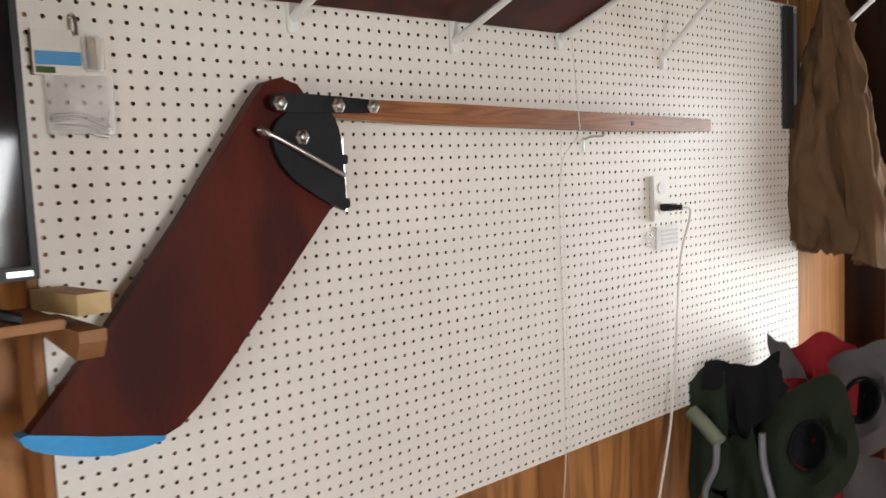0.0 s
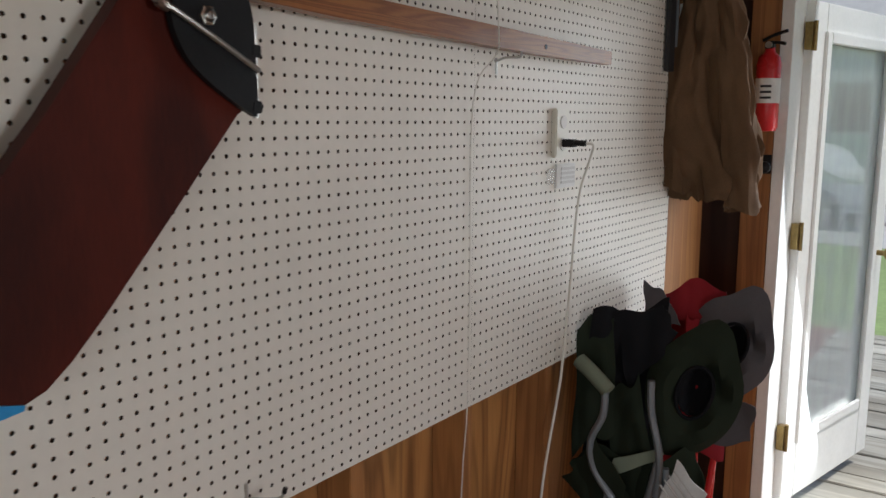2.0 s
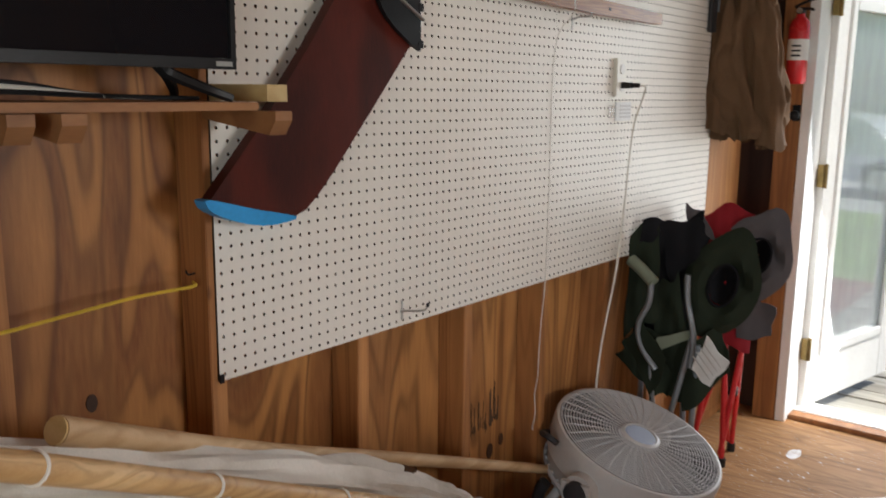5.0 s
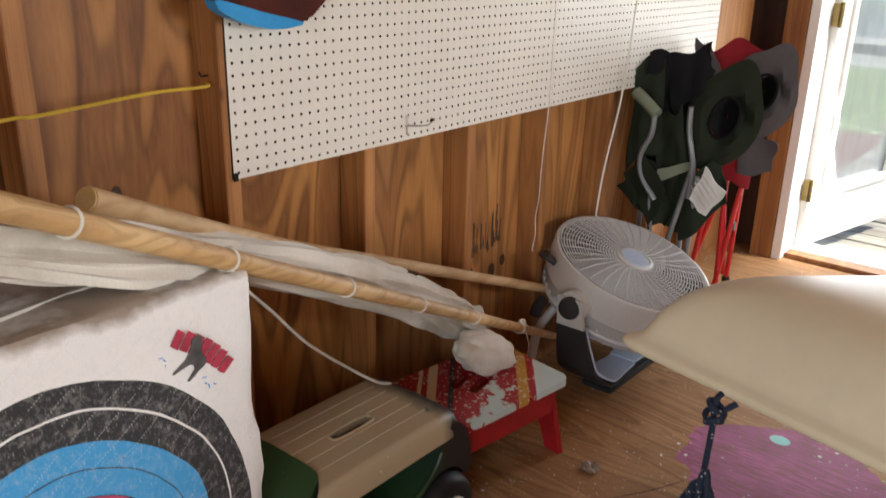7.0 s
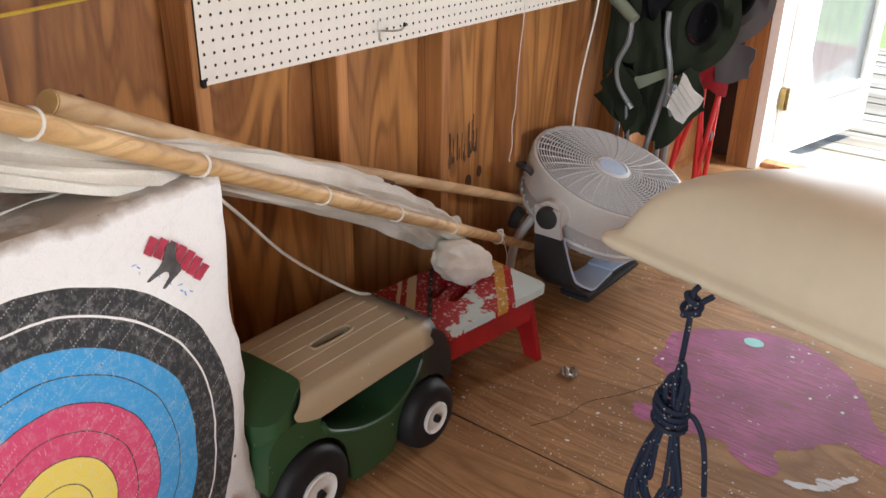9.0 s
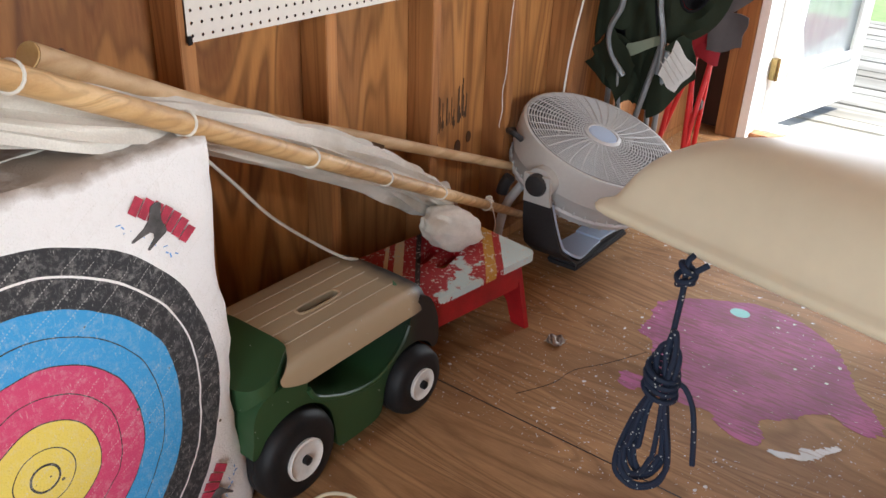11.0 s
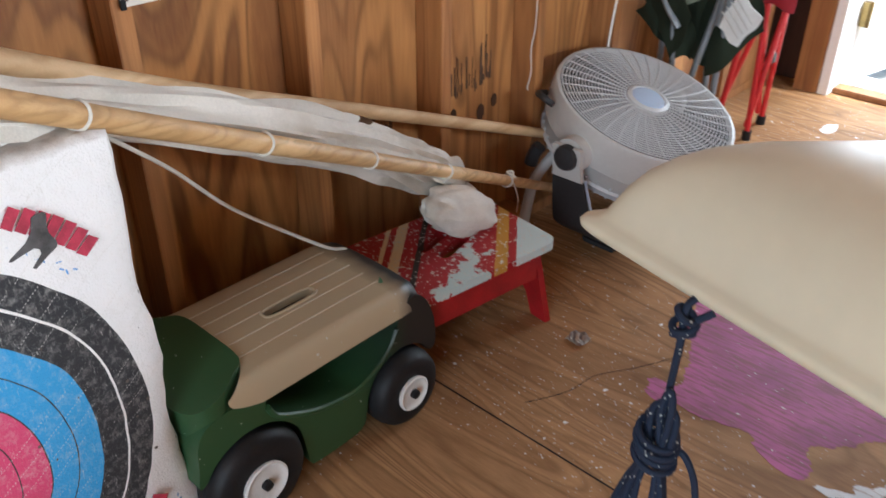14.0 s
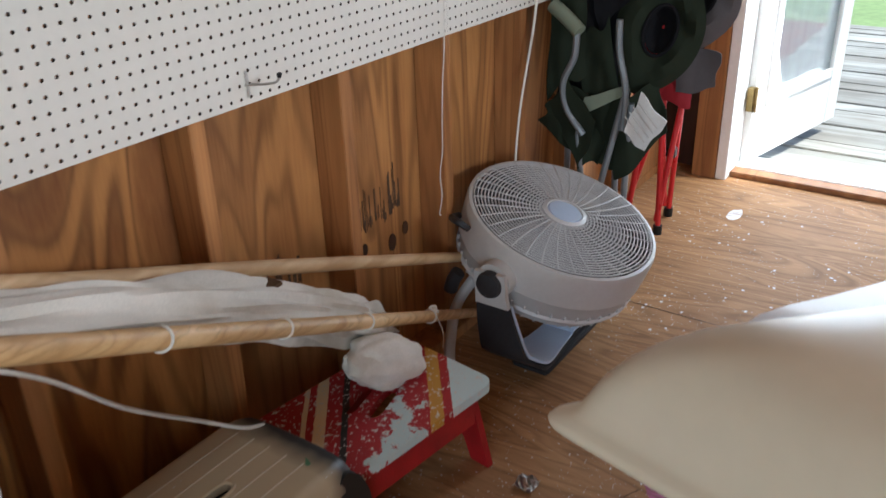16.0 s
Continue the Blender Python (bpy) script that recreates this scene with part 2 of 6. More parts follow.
def rope_mat():
    m, n, l, p = mat("navy_rope", 0.75)
    v = stretch(n, l, (1, 1, 1))
    t = n.new("ShaderNodeTexVoronoi")
    t.inputs["Scale"].default_value = 95
    l.new(v, t.inputs["Vector"])
    f = math_node(n, l, "LESS_THAN", t.outputs["Distance"], 0.17)
    l.new(mixc(n, l, f, (0.008, 0.018, 0.045), (0.38, 0.40, 0.38)), p.inputs["Base Color"])
    bump(n, l, p, noise_node(n, l, 400, v), 0.5, 0.002)
    return m


ROPE = rope_mat()


def target_mat():
    """Printed rings on woven white plastic, scuffed, with brown water stains along the top."""
    m, n, l, p = mat("printed_target_cloth", 0.75)
    c = n.new("ShaderNodeTexCoord")
    s = n.new("ShaderNodeSeparateXYZ")
    l.new(c.outputs["Object"], s.inputs[0])
    zc = math_node(n, l, "ADD", s.outputs[2], -0.010)
    wob = noise_node(n, l, 5, c.outputs["Object"], 3)
    x = math_node(n, l, "MULTIPLY", s.outputs[0], 1.06)
    rad = math_node(n, l, "SQRT", math_node(n, l, "ADD", math_node(n, l, "MULTIPLY", x, x), math_node(n, l, "MULTIPLY", zc, zc)))
    rad = math_node(n, l, "ADD", rad, math_node(n, l, "MULTIPLY_ADD", wob, 0.022, -0.011))
    rr = math_node(n, l, "MULTIPLY", rad, 1.92)
    Y, K, P, B, D, W = (0.78, 0.62, 0.12), (0.03, 0.03, 0.03), (0.62, 0.06, 0.16), (0.05, 0.33, 0.66), (0.025, 0.026, 0.03), (0.82, 0.81, 0.80)
    rings = ramp(n, [(0.0, Y), (0.045, K), (0.051, Y), (0.098, K), (0.104, Y), (0.188, K), (0.194, P), (0.270, K), (0.277, P), (0.362, K),
                     (0.366, B), (0.450, K), (0.457, B), (0.536, D), (0.628, W), (0.636, D), (0.722, W)], True)
    l.new(rr, rings.inputs[0])
    scuff = noise_node(n, l, 1.0, stretch(n, l, (210, 210, 60), (0, 38, 0)), 8, 0.75)
    sf = ramp(n, [(0.575, (0, 0, 0)), (0.70, (1, 1, 1))])
    l.new(scuff, sf.inputs[0])
    front = n.new("ShaderNodeNewGeometry")
    sn = n.new("ShaderNodeSeparateXYZ")
    l.new(front.outputs["Normal"], sn.inputs[0])
    is_front = math_node(n, l, "LESS_THAN", sn.outputs[1], -0.55)
    slope = math_node(n, l, "ADD", math_node(n, l, "MULTIPLY", s.outputs[0], -0.55), math_node(n, l, "MULTIPLY", s.outputs[2], 0.835))
    along = math_node(n, l, "ADD", math_node(n, l, "MULTIPLY", s.outputs[0], 0.835), math_node(n, l, "MULTIPLY", s.outputs[2], 0.55))
    patchy = noise_node(n, l, 9, c.outputs["Object"], 4, 0.6)
    row = math_node(n, l, "FRACT", math_node(n, l, "MULTIPLY", math_node(n, l, "ADD", slope, math_node(n, l, "MULTIPLY", wob, 0.02)), 34.0))
    dash = math_node(n, l, "FRACT", math_node(n, l, "MULTIPLY", along, 190.0))
    stitch = math_node(n, l, "MULTIPLY", math_node(n, l, "LESS_THAN", row, 0.06), math_node(n, l, "LESS_THAN", dash, 0.5))
    stitch = math_node(n, l, "MULTIPLY", stitch, math_node(n, l, "GREATER_THAN", patchy, 0.51))
    worn = ramp(n, [(0.50, (0, 0, 0)), (0.72, (0.6, 0.6, 0.6))])
    l.new(noise_node(n, l, 1.0, stretch(n, l, (60, 60, 60)), 9, 0.8), worn.inputs[0])
    fade = math_node(n, l, "MULTIPLY", worn.outputs[0], math_node(n, l, "MULTIPLY", patchy, 1.3))
    mark = math_node(n, l, "MAXIMUM", math_node(n, l, "MAXIMUM", math_node(n, l, "MULTIPLY", sf.outputs[0], 0.7), math_node(n, l, "MULTIPLY", stitch, 0.5)), fade)
    printed = mixc(n, l, mark, rings.outputs[0], (0.66, 0.64, 0.60))
    col = mixc(n, l, is_front, (0.80, 0.79, 0.77), printed)
    stain = noise_node(n, l, 4.5, c.outputs["Object"], 5, 0.6)
    high = math_node(n, l, "MULTIPLY_ADD", s.outputs[2], 16.0, -6.75)
    sm = ramp(n, [(0.42, (0, 0, 0)), (0.75, (1, 1, 1))])
    l.new(math_node(n, l, "ADD", high, math_node(n, l, "MULTIPLY_ADD", stain, 1.9, -0.95)), sm.inputs[0])
    col = mixc(n, l, math_node(n, l, "MULTIPLY", sm.outputs[0], 0.8), col, (0.20, 0.125, 0.07))
    pin = n.new("ShaderNodeTexVoronoi")
    pin.inputs["Scale"].default_value = 34
    l.new(c.outputs["Object"], pin.inputs["Vector"])
    hole = math_node(n, l, "MULTIPLY", math_node(n, l, "LESS_THAN", pin.outputs["Distance"], 0.11), math_node(n, l, "GREATER_THAN", stain, 0.56))
    col = mixc(n, l, math_node(n, l, "MULTIPLY", hole, is_front), col, (0.12, 0.10, 0.08))
    l.new(col, p.inputs["Base Color"])
    weave = noise_node(n, l, 260, c.outputs["Object"], 2)
    bump(n, l, p, math_node(n, l, "ADD", weave, math_node(n, l, "MULTIPLY", stain, 6)), 0.4, 0.006)
    return m


TARGET = target_mat()


def paint_patch(name, color, edge=0.6, scale=28.0, under=None):
    """Worn paint that shows what lies under it in scratches along the grain."""
    m, n, l, p = mat(name, 0.68)
    v = stretch(n, l, (3.2, 0.28, 1))
    f = noise_node(n, l, scale, v, 6, 0.7)
    r = ramp(n, [(edge - 0.06, (0, 0, 0)), (edge + 0.03, (1, 1, 1))])
    l.new(f, r.inputs[0])
    tone = noise_node(n, l, 7, stretch(n, l, (1, 1, 1)), 3)
    tr = ramp(n, [(0.3, tuple(c * 0.72 for c in color)), (0.7, tuple(min(1, c * 1.2) for c in color))])
    l.new(tone, tr.inputs[0])
    sp = noise_node(n, l, 70, stretch(n, l, (1.6, 0.7, 1)), 3, 0.6)
    col = mixc(n, l, math_node(n, l, "MULTIPLY", r.outputs[0], 0.75), tr.outputs[0], under or (0.30, 0.15, 0.07))
    col = mixc(n, l, math_node(n, l, "GREATER_THAN", sp, 0.70), col, (0.7, 0.68, 0.66))
    l.new(col, p.inputs["Base Color"])
    bump(n, l, p, f, 0.15, 0.002)
    return m


PURPLE = paint_patch("worn_magenta_paint", (0.42, 0.10, 0.25), 0.54, 34.0, (0.20, 0.075, 0.085))
WHITESMEAR = paint_patch("white_paint_smear", (0.78, 0.78, 0.78), 0.60)
MINT = plain("mint_paint", (0.50, 0.66, 0.64), 0.45, 0, 0.08)
TEAL = plain("teal_paint", (0.18, 0.55, 0.55), 0.5)


def stool_mat():
    """Red paint with cream stripes, a mint end, an ochre band and splashes of pale paint, in coats one over another."""
    m, n, l, p = mat("striped_stool_paint", 0.42)
    c = n.new("ShaderNodeTexCoord")
    s = n.new("ShaderNodeSeparateXYZ")
    l.new(c.outputs["Object"], s.inputs[0])
    wob = noise_node(n, l, 60, c.outputs["Object"], 3)
    across = math_node(n, l, "ADD", math_node(n, l, "MULTIPLY", s.outputs[0], -0.719), math_node(n, l, "MULTIPLY", s.outputs[1], 0.695))
    x = math_node(n, l, "ADD", across, math_node(n, l, "MULTIPLY_ADD", wob, 0.006, 0.037))
    R, C, K, O, M = (0.36, 0.012, 0.02), (0.72, 0.58, 0.36), (0.02, 0.02, 0.02), (0.52, 0.27, 0.04), (0.56, 0.68, 0.68)
    st = ramp(n, [(0.0, M), (0.1875, R), (0.2375, O), (0.3125, R), (0.745, K), (0.78, R), (0.8625, C), (0.925, R), (0.9625, C), (0.99, R)], True)
    l.new(math_node(n, l, "MULTIPLY_ADD", x, 2.5, 0.5), st.inputs[0])
    sp = noise_node(n, l, 19, stretch(n, l, (1, 1, 1)), 7, 0.72)
    mid = math_node(n, l, "MULTIPLY_ADD", math_node(n, l, "ABSOLUTE", math_node(n, l, "ADD", x, 0.01)), -3.0, 0.26)
    f = math_node(n, l, "GREATER_THAN", math_node(n, l, "MULTIPLY_ADD", s.outputs[1], -1.3, math_node(n, l, "ADD", sp, mid)), 0.80)
    col = mixc(n, l, f, st.outputs[0], (0.50, 0.62, 0.61))
    fl = noise_node(n, l, 110, stretch(n, l, (1, 1, 1)), 2)
    col = mixc(n, l, math_node(n, l, "GREATER_THAN", fl, 0.625), col, (0.62, 0.60, 0.55))
    l.new(col, p.inputs["Base Color"])
    bump(n, l, p, sp, 0.2, 0.002)
    return m


STOOLTOP = stool_mat()


def cart_mat(name, base, dusk, start, end):
    """Moulded plastic that turns from one sprayed colour to black towards one end, with white paint flecks."""
    m, n, l, p = mat(name, 0.45)
    c = n.new("ShaderNodeTexCoord")
    s = n.new("ShaderNodeSeparateXYZ")
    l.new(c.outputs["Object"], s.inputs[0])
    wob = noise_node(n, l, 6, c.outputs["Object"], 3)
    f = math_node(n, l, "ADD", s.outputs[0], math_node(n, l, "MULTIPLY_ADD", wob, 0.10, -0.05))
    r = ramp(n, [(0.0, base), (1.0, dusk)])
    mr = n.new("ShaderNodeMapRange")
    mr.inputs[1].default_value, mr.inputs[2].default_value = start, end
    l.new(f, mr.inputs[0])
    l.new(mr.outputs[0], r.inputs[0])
    fl = noise_node(n, l, 70, c.outputs["Object"], 2)
    col = mixc(n, l, math_node(n, l, "GREATER_THAN", fl, 0.745), r.outputs[0], (0.55, 0.57, 0.52))
    l.new(col, p.inputs["Base Color"])
    bump(n, l, p, noise_node(n, l, 300, c.outputs["Object"], 2), 0.08, 0.001)
    return m


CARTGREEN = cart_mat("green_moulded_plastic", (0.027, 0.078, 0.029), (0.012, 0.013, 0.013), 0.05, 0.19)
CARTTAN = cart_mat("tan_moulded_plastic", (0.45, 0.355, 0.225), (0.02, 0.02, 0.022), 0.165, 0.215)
PALEGROOVE = plain("pale_worn_groove", (0.52, 0.44, 0.33), 0.6)
GREENPATCH = plain("green_paint_smear", (0.05, 0.17, 0.08), 0.5)
TARP = plain("blue_tarpaulin", (0.02, 0.045, 0.13), 0.45, 0, 0.3, 30, 0.3)


def glass_mat():
    m, n, l, p = mat("window_glass", 0.02)
    p.inputs["Transmission Weight"].default_value = 1.0
    p.inputs["IOR"].default_value = 1.45
    p.inputs["Base Color"].default_value = (0.97, 0.99, 0.98, 1)
    # pale translucent layer puts blown-out outdoor glare into the glass
    glare, mix = n.new("ShaderNodeBsdfTranslucent"), n.new("ShaderNodeMixShader")
    glare.inputs[0].default_value = (0.85, 0.88, 0.88, 1)
    film = noise_node(n, l, 1.0, stretch(n, l, (9, 9, 2)), 4)
    l.new(math_node(n, l, "MULTIPLY_ADD", film, 0.30, 0.22), mix.inputs[0])
    l.new(p.outputs[0], mix.inputs[1])
    l.new(glare.outputs[0], mix.inputs[2])
    l.new(mix.outputs[0], n["Material Output"].inputs[0])
    return m


GLASS = glass_mat()


def bag_mat():
    m, n, l, p = mat("clear_polythene", 0.25)
    p.inputs["Base Color"].default_value = (0.85, 0.86, 0.86, 1)
    p.inputs["Alpha"].default_value = 0.28
    bump(n, l, p, noise_node(n, l, 60, stretch(n, l, (1, 1, 1)), 3), 0.5, 0.004)
    return m


BAG = bag_mat()
GRASS = plain("lawn", (0.24, 0.33, 0.13), 0.9, 0, 0.25, 3, 0.5)
MULCH = plain("red_mulch", (0.22, 0.07, 0.05), 0.9, 0, 0.5, 60, 0.8)
ASPHALT = plain("driveway", (0.48, 0.48, 0.47), 0.85, 0, 0.1, 8)
SIDING = plain("white_siding", (0.78, 0.79, 0.80), 0.6, 0, 0.04)
CARPAINT = plain("white_car_paint", (0.75, 0.76, 0.78), 0.2, 0, 0.03, 6, 0.0, 0.6)
FOLIAGE = plain("foliage", (0.06, 0.11, 0.035), 0.8, 0, 0.4, 12)
# white holds the door's reflection on the hull flange
REFLECTWHITE = plain("gelcoat_reflection", (0.78, 0.80, 0.82), 0.14, 0, 0.03, 6, 0.0, 0.5)
STAMP = plain("faded_black_ink", (0.085, 0.05, 0.03), 0.7, 0, 0.5, 90)
KNOT = plain("wood_knot", (0.06, 0.025, 0.012), 0.6, 0, 0.4, 60)


# ---- mesh helpers ----
BASE = {}


def thing(name, at, label, category, group="", kind="", turn=0.0):
    """An empty at a thing's base, which its parts hang from."""
    ob = new(name)
    ob.empty_display_size = 0.05
    ob.matrix_world = pose(*at, 0, 0, turn)
    BASE[ob.name] = ob.matrix_world.copy()
    return tagged(ob, label, category, group, kind)


def part(name, bm, material, parent=None, label="", smooth=False, bevel=0.0, local=False):
    """One mesh object under a thing or a part. The bmesh is in world places unless local."""
    me = bpy.data.meshes.new(name)
    base = BASE[parent.name] if parent else Matrix.Identity(4)
    if not local:
        bm.transform(base.inverted())
    if bevel:
        bmesh.ops.bevel(bm, geom=[e for e in bm.edges if len(e.link_faces) == 2 and e.calc_face_angle(0) > 0.5], offset=bevel, segments=2, affect="EDGES", clamp_overlap=True)
    bmesh.ops.recalc_face_normals(bm, faces=bm.faces[:])
    if smooth:
        for f in bm.faces:
            f.smooth = True
    bm.to_mesh(me)
    bm.free()
    me.materials.append(material)
    if smooth:
        me.set_sharp_from_angle(angle=radians(40))
    ob = new(name, me)
    if parent:
        ob.parent = parent
    BASE[ob.name] = base
    if label:
        ob["label"] = label
    return ob


def box(lo, hi, bm=None):
    bm = bm or bmesh.new()
    m = Matrix.LocRotScale([(a + b) / 2 for a, b in zip(lo, hi)], None, [b - a for a, b in zip(lo, hi)])
    bmesh.ops.create_cube(bm, size=1, matrix=m)
    return bm


def rod(p, q, r1, r2=None, seg=12, bm=None):
    bm = bm or bmesh.new()
    p, q = Vector(p), Vector(q)
    m = Matrix.Translation((p + q) / 2) @ (q - p).to_track_quat("Z", "Y").to_matrix().to_4x4()
    bmesh.ops.create_cone(bm, cap_ends=True, segments=seg, radius1=r1, radius2=r2 if r2 is not None else r1, depth=(q - p).length, matrix=m)
    return bm


def spline(pts, steps=6):
    """Catmull-Rom points through pts."""
    pts = [Vector(p) for p in pts]
    out = []
    for i in range(len(pts) - 1):
        a, b, c, d = pts[max(i - 1, 0)], pts[i], pts[i + 1], pts[min(i + 2, len(pts) - 1)]
        for k in range(steps):
            t = k / steps
            out.append(0.5 * (2 * b + (c - a) * t + (2 * a - 5 * b + 4 * c - d) * t * t + (3 * b - a - 3 * c + d) * t ** 3))
    return out + [pts[-1]]


def tube(pts, r, seg=8, steps=6, bm=None, closed=False):
    """A round cord or bent tube through points; r may be a list along the way."""
    bm = bm or bmesh.new()
    way = spline(pts, steps) if steps else [Vector(p) for p in pts]
    up, rings = Vector((0.13, 0.31, 0.94)), []
    for i, p in enumerate(way):
        d = (way[min(i + 1, len(way) - 1)] - way[max(i - 1, 0)]).normalized()
        side = d.cross(up)
        side = side.normalized() if side.length > 1e-4 else d.orthogonal().normalized()
        up = side.cross(d).normalized()
        rad = r if isinstance(r, (int, float)) else r[0] + (r[1] - r[0]) * i / (len(way) - 1)
        rings.append([bm.verts.new(p + (side * math.cos(a) + up * math.sin(a)) * rad) for a in [2 * math.pi * k / seg for k in range(seg)]])
    for a, b in zip(rings, rings[1:]):
        for k in range(seg):
            bm.faces.new((a[k], a[(k + 1) % seg], b[(k + 1) % seg], b[k]))
    if len(rings) > 1:
        bm.faces.new(rings[0][::-1])
        bm.faces.new(rings[-1])
    return bm


def lathe(profile, m, seg=40, bm=None, cap=False):
    """Turns (radius, height) pairs about the local z axis of m."""
    bm = bm or bmesh.new()
    rings = [[bm.verts.new(m @ Vector((r * math.cos(2 * math.pi * k / seg), r * math.sin(2 * math.pi * k / seg), h))) for k in range(seg)] for r, h in profile]
    for a, b in zip(rings, rings[1:]):
        for k in range(seg):
            bm.faces.new((a[k], a[(k + 1) % seg], b[(k + 1) % seg], b[k]))
    if cap:
        bm.faces.new(rings[0][::-1])
        bm.faces.new(rings[-1])
    return bm


def slab(outline, axis, a, b, bm=None):
    """A flat polygon given in the two other axes, with thickness from a to b along axis."""
    bm = bm or bmesh.new()

    def put(u, v, w):
        return {"x": (w, u, v), "y": (u, w, v), "z": (u, v, w)}[axis]
    lo = [bm.verts.new(put(u, v, a)) for u, v in outline]
    hi = [bm.verts.new(put(u, v, b)) for u, v in outline]
    bm.faces.new(lo)
    bm.faces.new(hi[::-1])
    n = len(outline)
    for i in range(n):
        bm.faces.new((lo[i], hi[i], hi[(i + 1) % n], lo[(i + 1) % n]))
    return bm


def sheet(fn, nu, nv, thick=0.0):
    """A surface fn(u, v) over the unit square; a thickness makes it a closed shell."""
    bm = bmesh.new()
    g = [[bm.verts.new(fn(i / nu, j / nv)) for j in range(nv + 1)] for i in range(nu + 1)]
    for i in range(nu):
        for j in range(nv):
            bm.faces.new((g[i][j], g[i + 1][j], g[i + 1][j + 1], g[i][j + 1]))
    if thick:
        bmesh.ops.recalc_face_normals(bm, faces=bm.faces[:])
        bmesh.ops.solidify(bm, geom=bm.faces[:], thickness=thick)
    return bm


def smooth_outline(pts, steps=4):
    """A closed, rounded outline through points of a plane."""
    n, out = len(pts), []
    for i in range(n):
        a, b, c, d = (Vector(pts[(i + k) % n]) for k in (-1, 0, 1, 2))
        for k in range(steps):
            t = k / steps
            q = 0.5 * (2 * b + (c - a) * t + (2 * a - 5 * b + 4 * c - d) * t * t + (3 * b - a - 3 * c + d) * t ** 3)
            out.append((q.x, q.y))
    return out


def wob(p, s, amp, seed=0.0):
    return amp * noise.noise(Vector(p) * s + Vector((seed, seed * 1.7, seed * 0.3)))


# ---- the shed ----
XE, YN, YS, XW, ZC = 3.46, 1.595, -2.3, -2.3, 2.45
FRONT = 1.506

tagged(part("floor", box((XW - 0.1, YS - 0.1, -0.06), (3.56, YN + 0.1, 0.0)), FLOORWOOD), "worn brown plywood shed floor with paint specks", "floor", kind="structure")
wn_ = tagged(part("wall_north", box((XW - 0.1, YN, 0), (0.912, YN + 0.03, ZC)), PLY), "plywood sheathing between bare studs with swirling grain", "wall", kind="structure")
tagged(part("wall_north", box((0.912, YN, 0), (3.56, YN + 0.03, ZC)), PINE), "brown straight-grained sheathing between bare studs", "wall", kind="structure")
# west wall is out of view; its opening is added to let the fill in
tagged(part("wall_west", box((XW - 0.1, YS, 0), (XW, -1.45, ZC), box((XW - 0.1, 0.25, 0), (XW, YN, ZC), box((XW - 0.1, -1.45, 2.1), (XW, 0.25, ZC)))), PLY), "bare plywood shed wall, unseen, with an opening added for fill light", "wall", kind="structure")
bm = box((XW - 0.1, YS - 0.1, 0), (0.60, YS, ZC))
for lo, hi in (((0.60, 0), (1.0, 1.08)), ((0.60, 2.02), (1.0, ZC)), ((1.0, 0), (1.06, ZC)), ((1.06, 0), (1.38, 1.08)), ((1.06, 2.02), (1.38, ZC)), ((1.38, 0), (3.56, ZC))):
    box((lo[0], YS - 0.1, lo[1]), (hi[0], YS, hi[1]), bm)
tagged(part("wall_south", bm, PLY), "bare plywood shed wall with two windows", "wall", kind="structure")
tagged(part("ceiling", box((XW - 0.1, YS - 0.1, ZC), (3.56, YN + 0.1, ZC + 0.05)), PLY), "bare plywood roof sheathing", "ceiling", kind="structure")
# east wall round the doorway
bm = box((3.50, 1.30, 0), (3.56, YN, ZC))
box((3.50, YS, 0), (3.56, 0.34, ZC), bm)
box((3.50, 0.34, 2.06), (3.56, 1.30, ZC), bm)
# the brown is darkened to hold the deep shadow between the studs
tagged(part("wall_east", bm, SHADEDBOARD), "brown boards behind the studs beside the doorway, recess shade put in their colour", "wall", kind="structure")


def stud(x, w=0.038):
    tagged(part("stud", box((x, FRONT, 0.04), (x + w, YN - 0.001, ZC)), STUD, None, bevel=0.002), "bare rough-sawn pine wall stud with knots", "stud", "wall studs", "structure")


for x in (-1.96, -1.55, -1.14, -0.74, -0.33, 0.075, 0.485, 0.893, 1.305, 1.70, 2.10, 2.50):
    stud(x)
tagged(part("stud", box((2.965, FRONT, 0.04), (3.36, YN - 0.001, ZC)), STUD, bevel=0.002), "wide pale pine corner board", "stud", "wall studs", "structure")
tagged(part("trim", box((XW, FRONT, 0.0), (3.49, YN - 0.001, 0.038)), STUD, bevel=0.002), "bare pine sole plate along the wall", "plate", kind="structure")
tagged(part("stud", box((3.385, 1.27, 0.0), (3.499, 1.37, ZC)), STUD, bevel=0.002), "double pine stud beside the doorway", "stud", "wall studs", "structure")
tagged(part("stud", box((3.41, 0.24, 0.0), (3.499, 0.338, ZC)), STUD, bevel=0.002), "pine stud beside the doorway", "stud", "wall studs", "structure")

# doorway: white jambs, wooden sill
jamb = thing("door_frame", (3.48, 0.8, 0), "white painted door jamb with wooden sill", "door frame", kind="structure")
part("jamb", box((3.39, 1.225, 0.0), (3.60, 1.268, 2.06)), WHITEPAINT, jamb, bevel=0.002)
part("jamb", box((3.39, 0.342, 0.0), (3.60, 0.385, 2.06)), WHITEPAINT, jamb, bevel=0.002)
part("head", box((3.39, 0.386, 2.02), (3.60, 1.224, 2.06)), WHITEPAINT, jamb, bevel=0.002)
part("sill", box((3.44, 0.386, 0.001), (3.515, 1.224, 0.024)), SHELFWOOD, jamb, "worn brown threshold", bevel=0.004)
part("sill_cap", box((3.518, 0.386, 0.001), (3.66, 1.224, 0.030)), WHITEPAINT, jamb, "scuffed white sill", bevel=0.004)


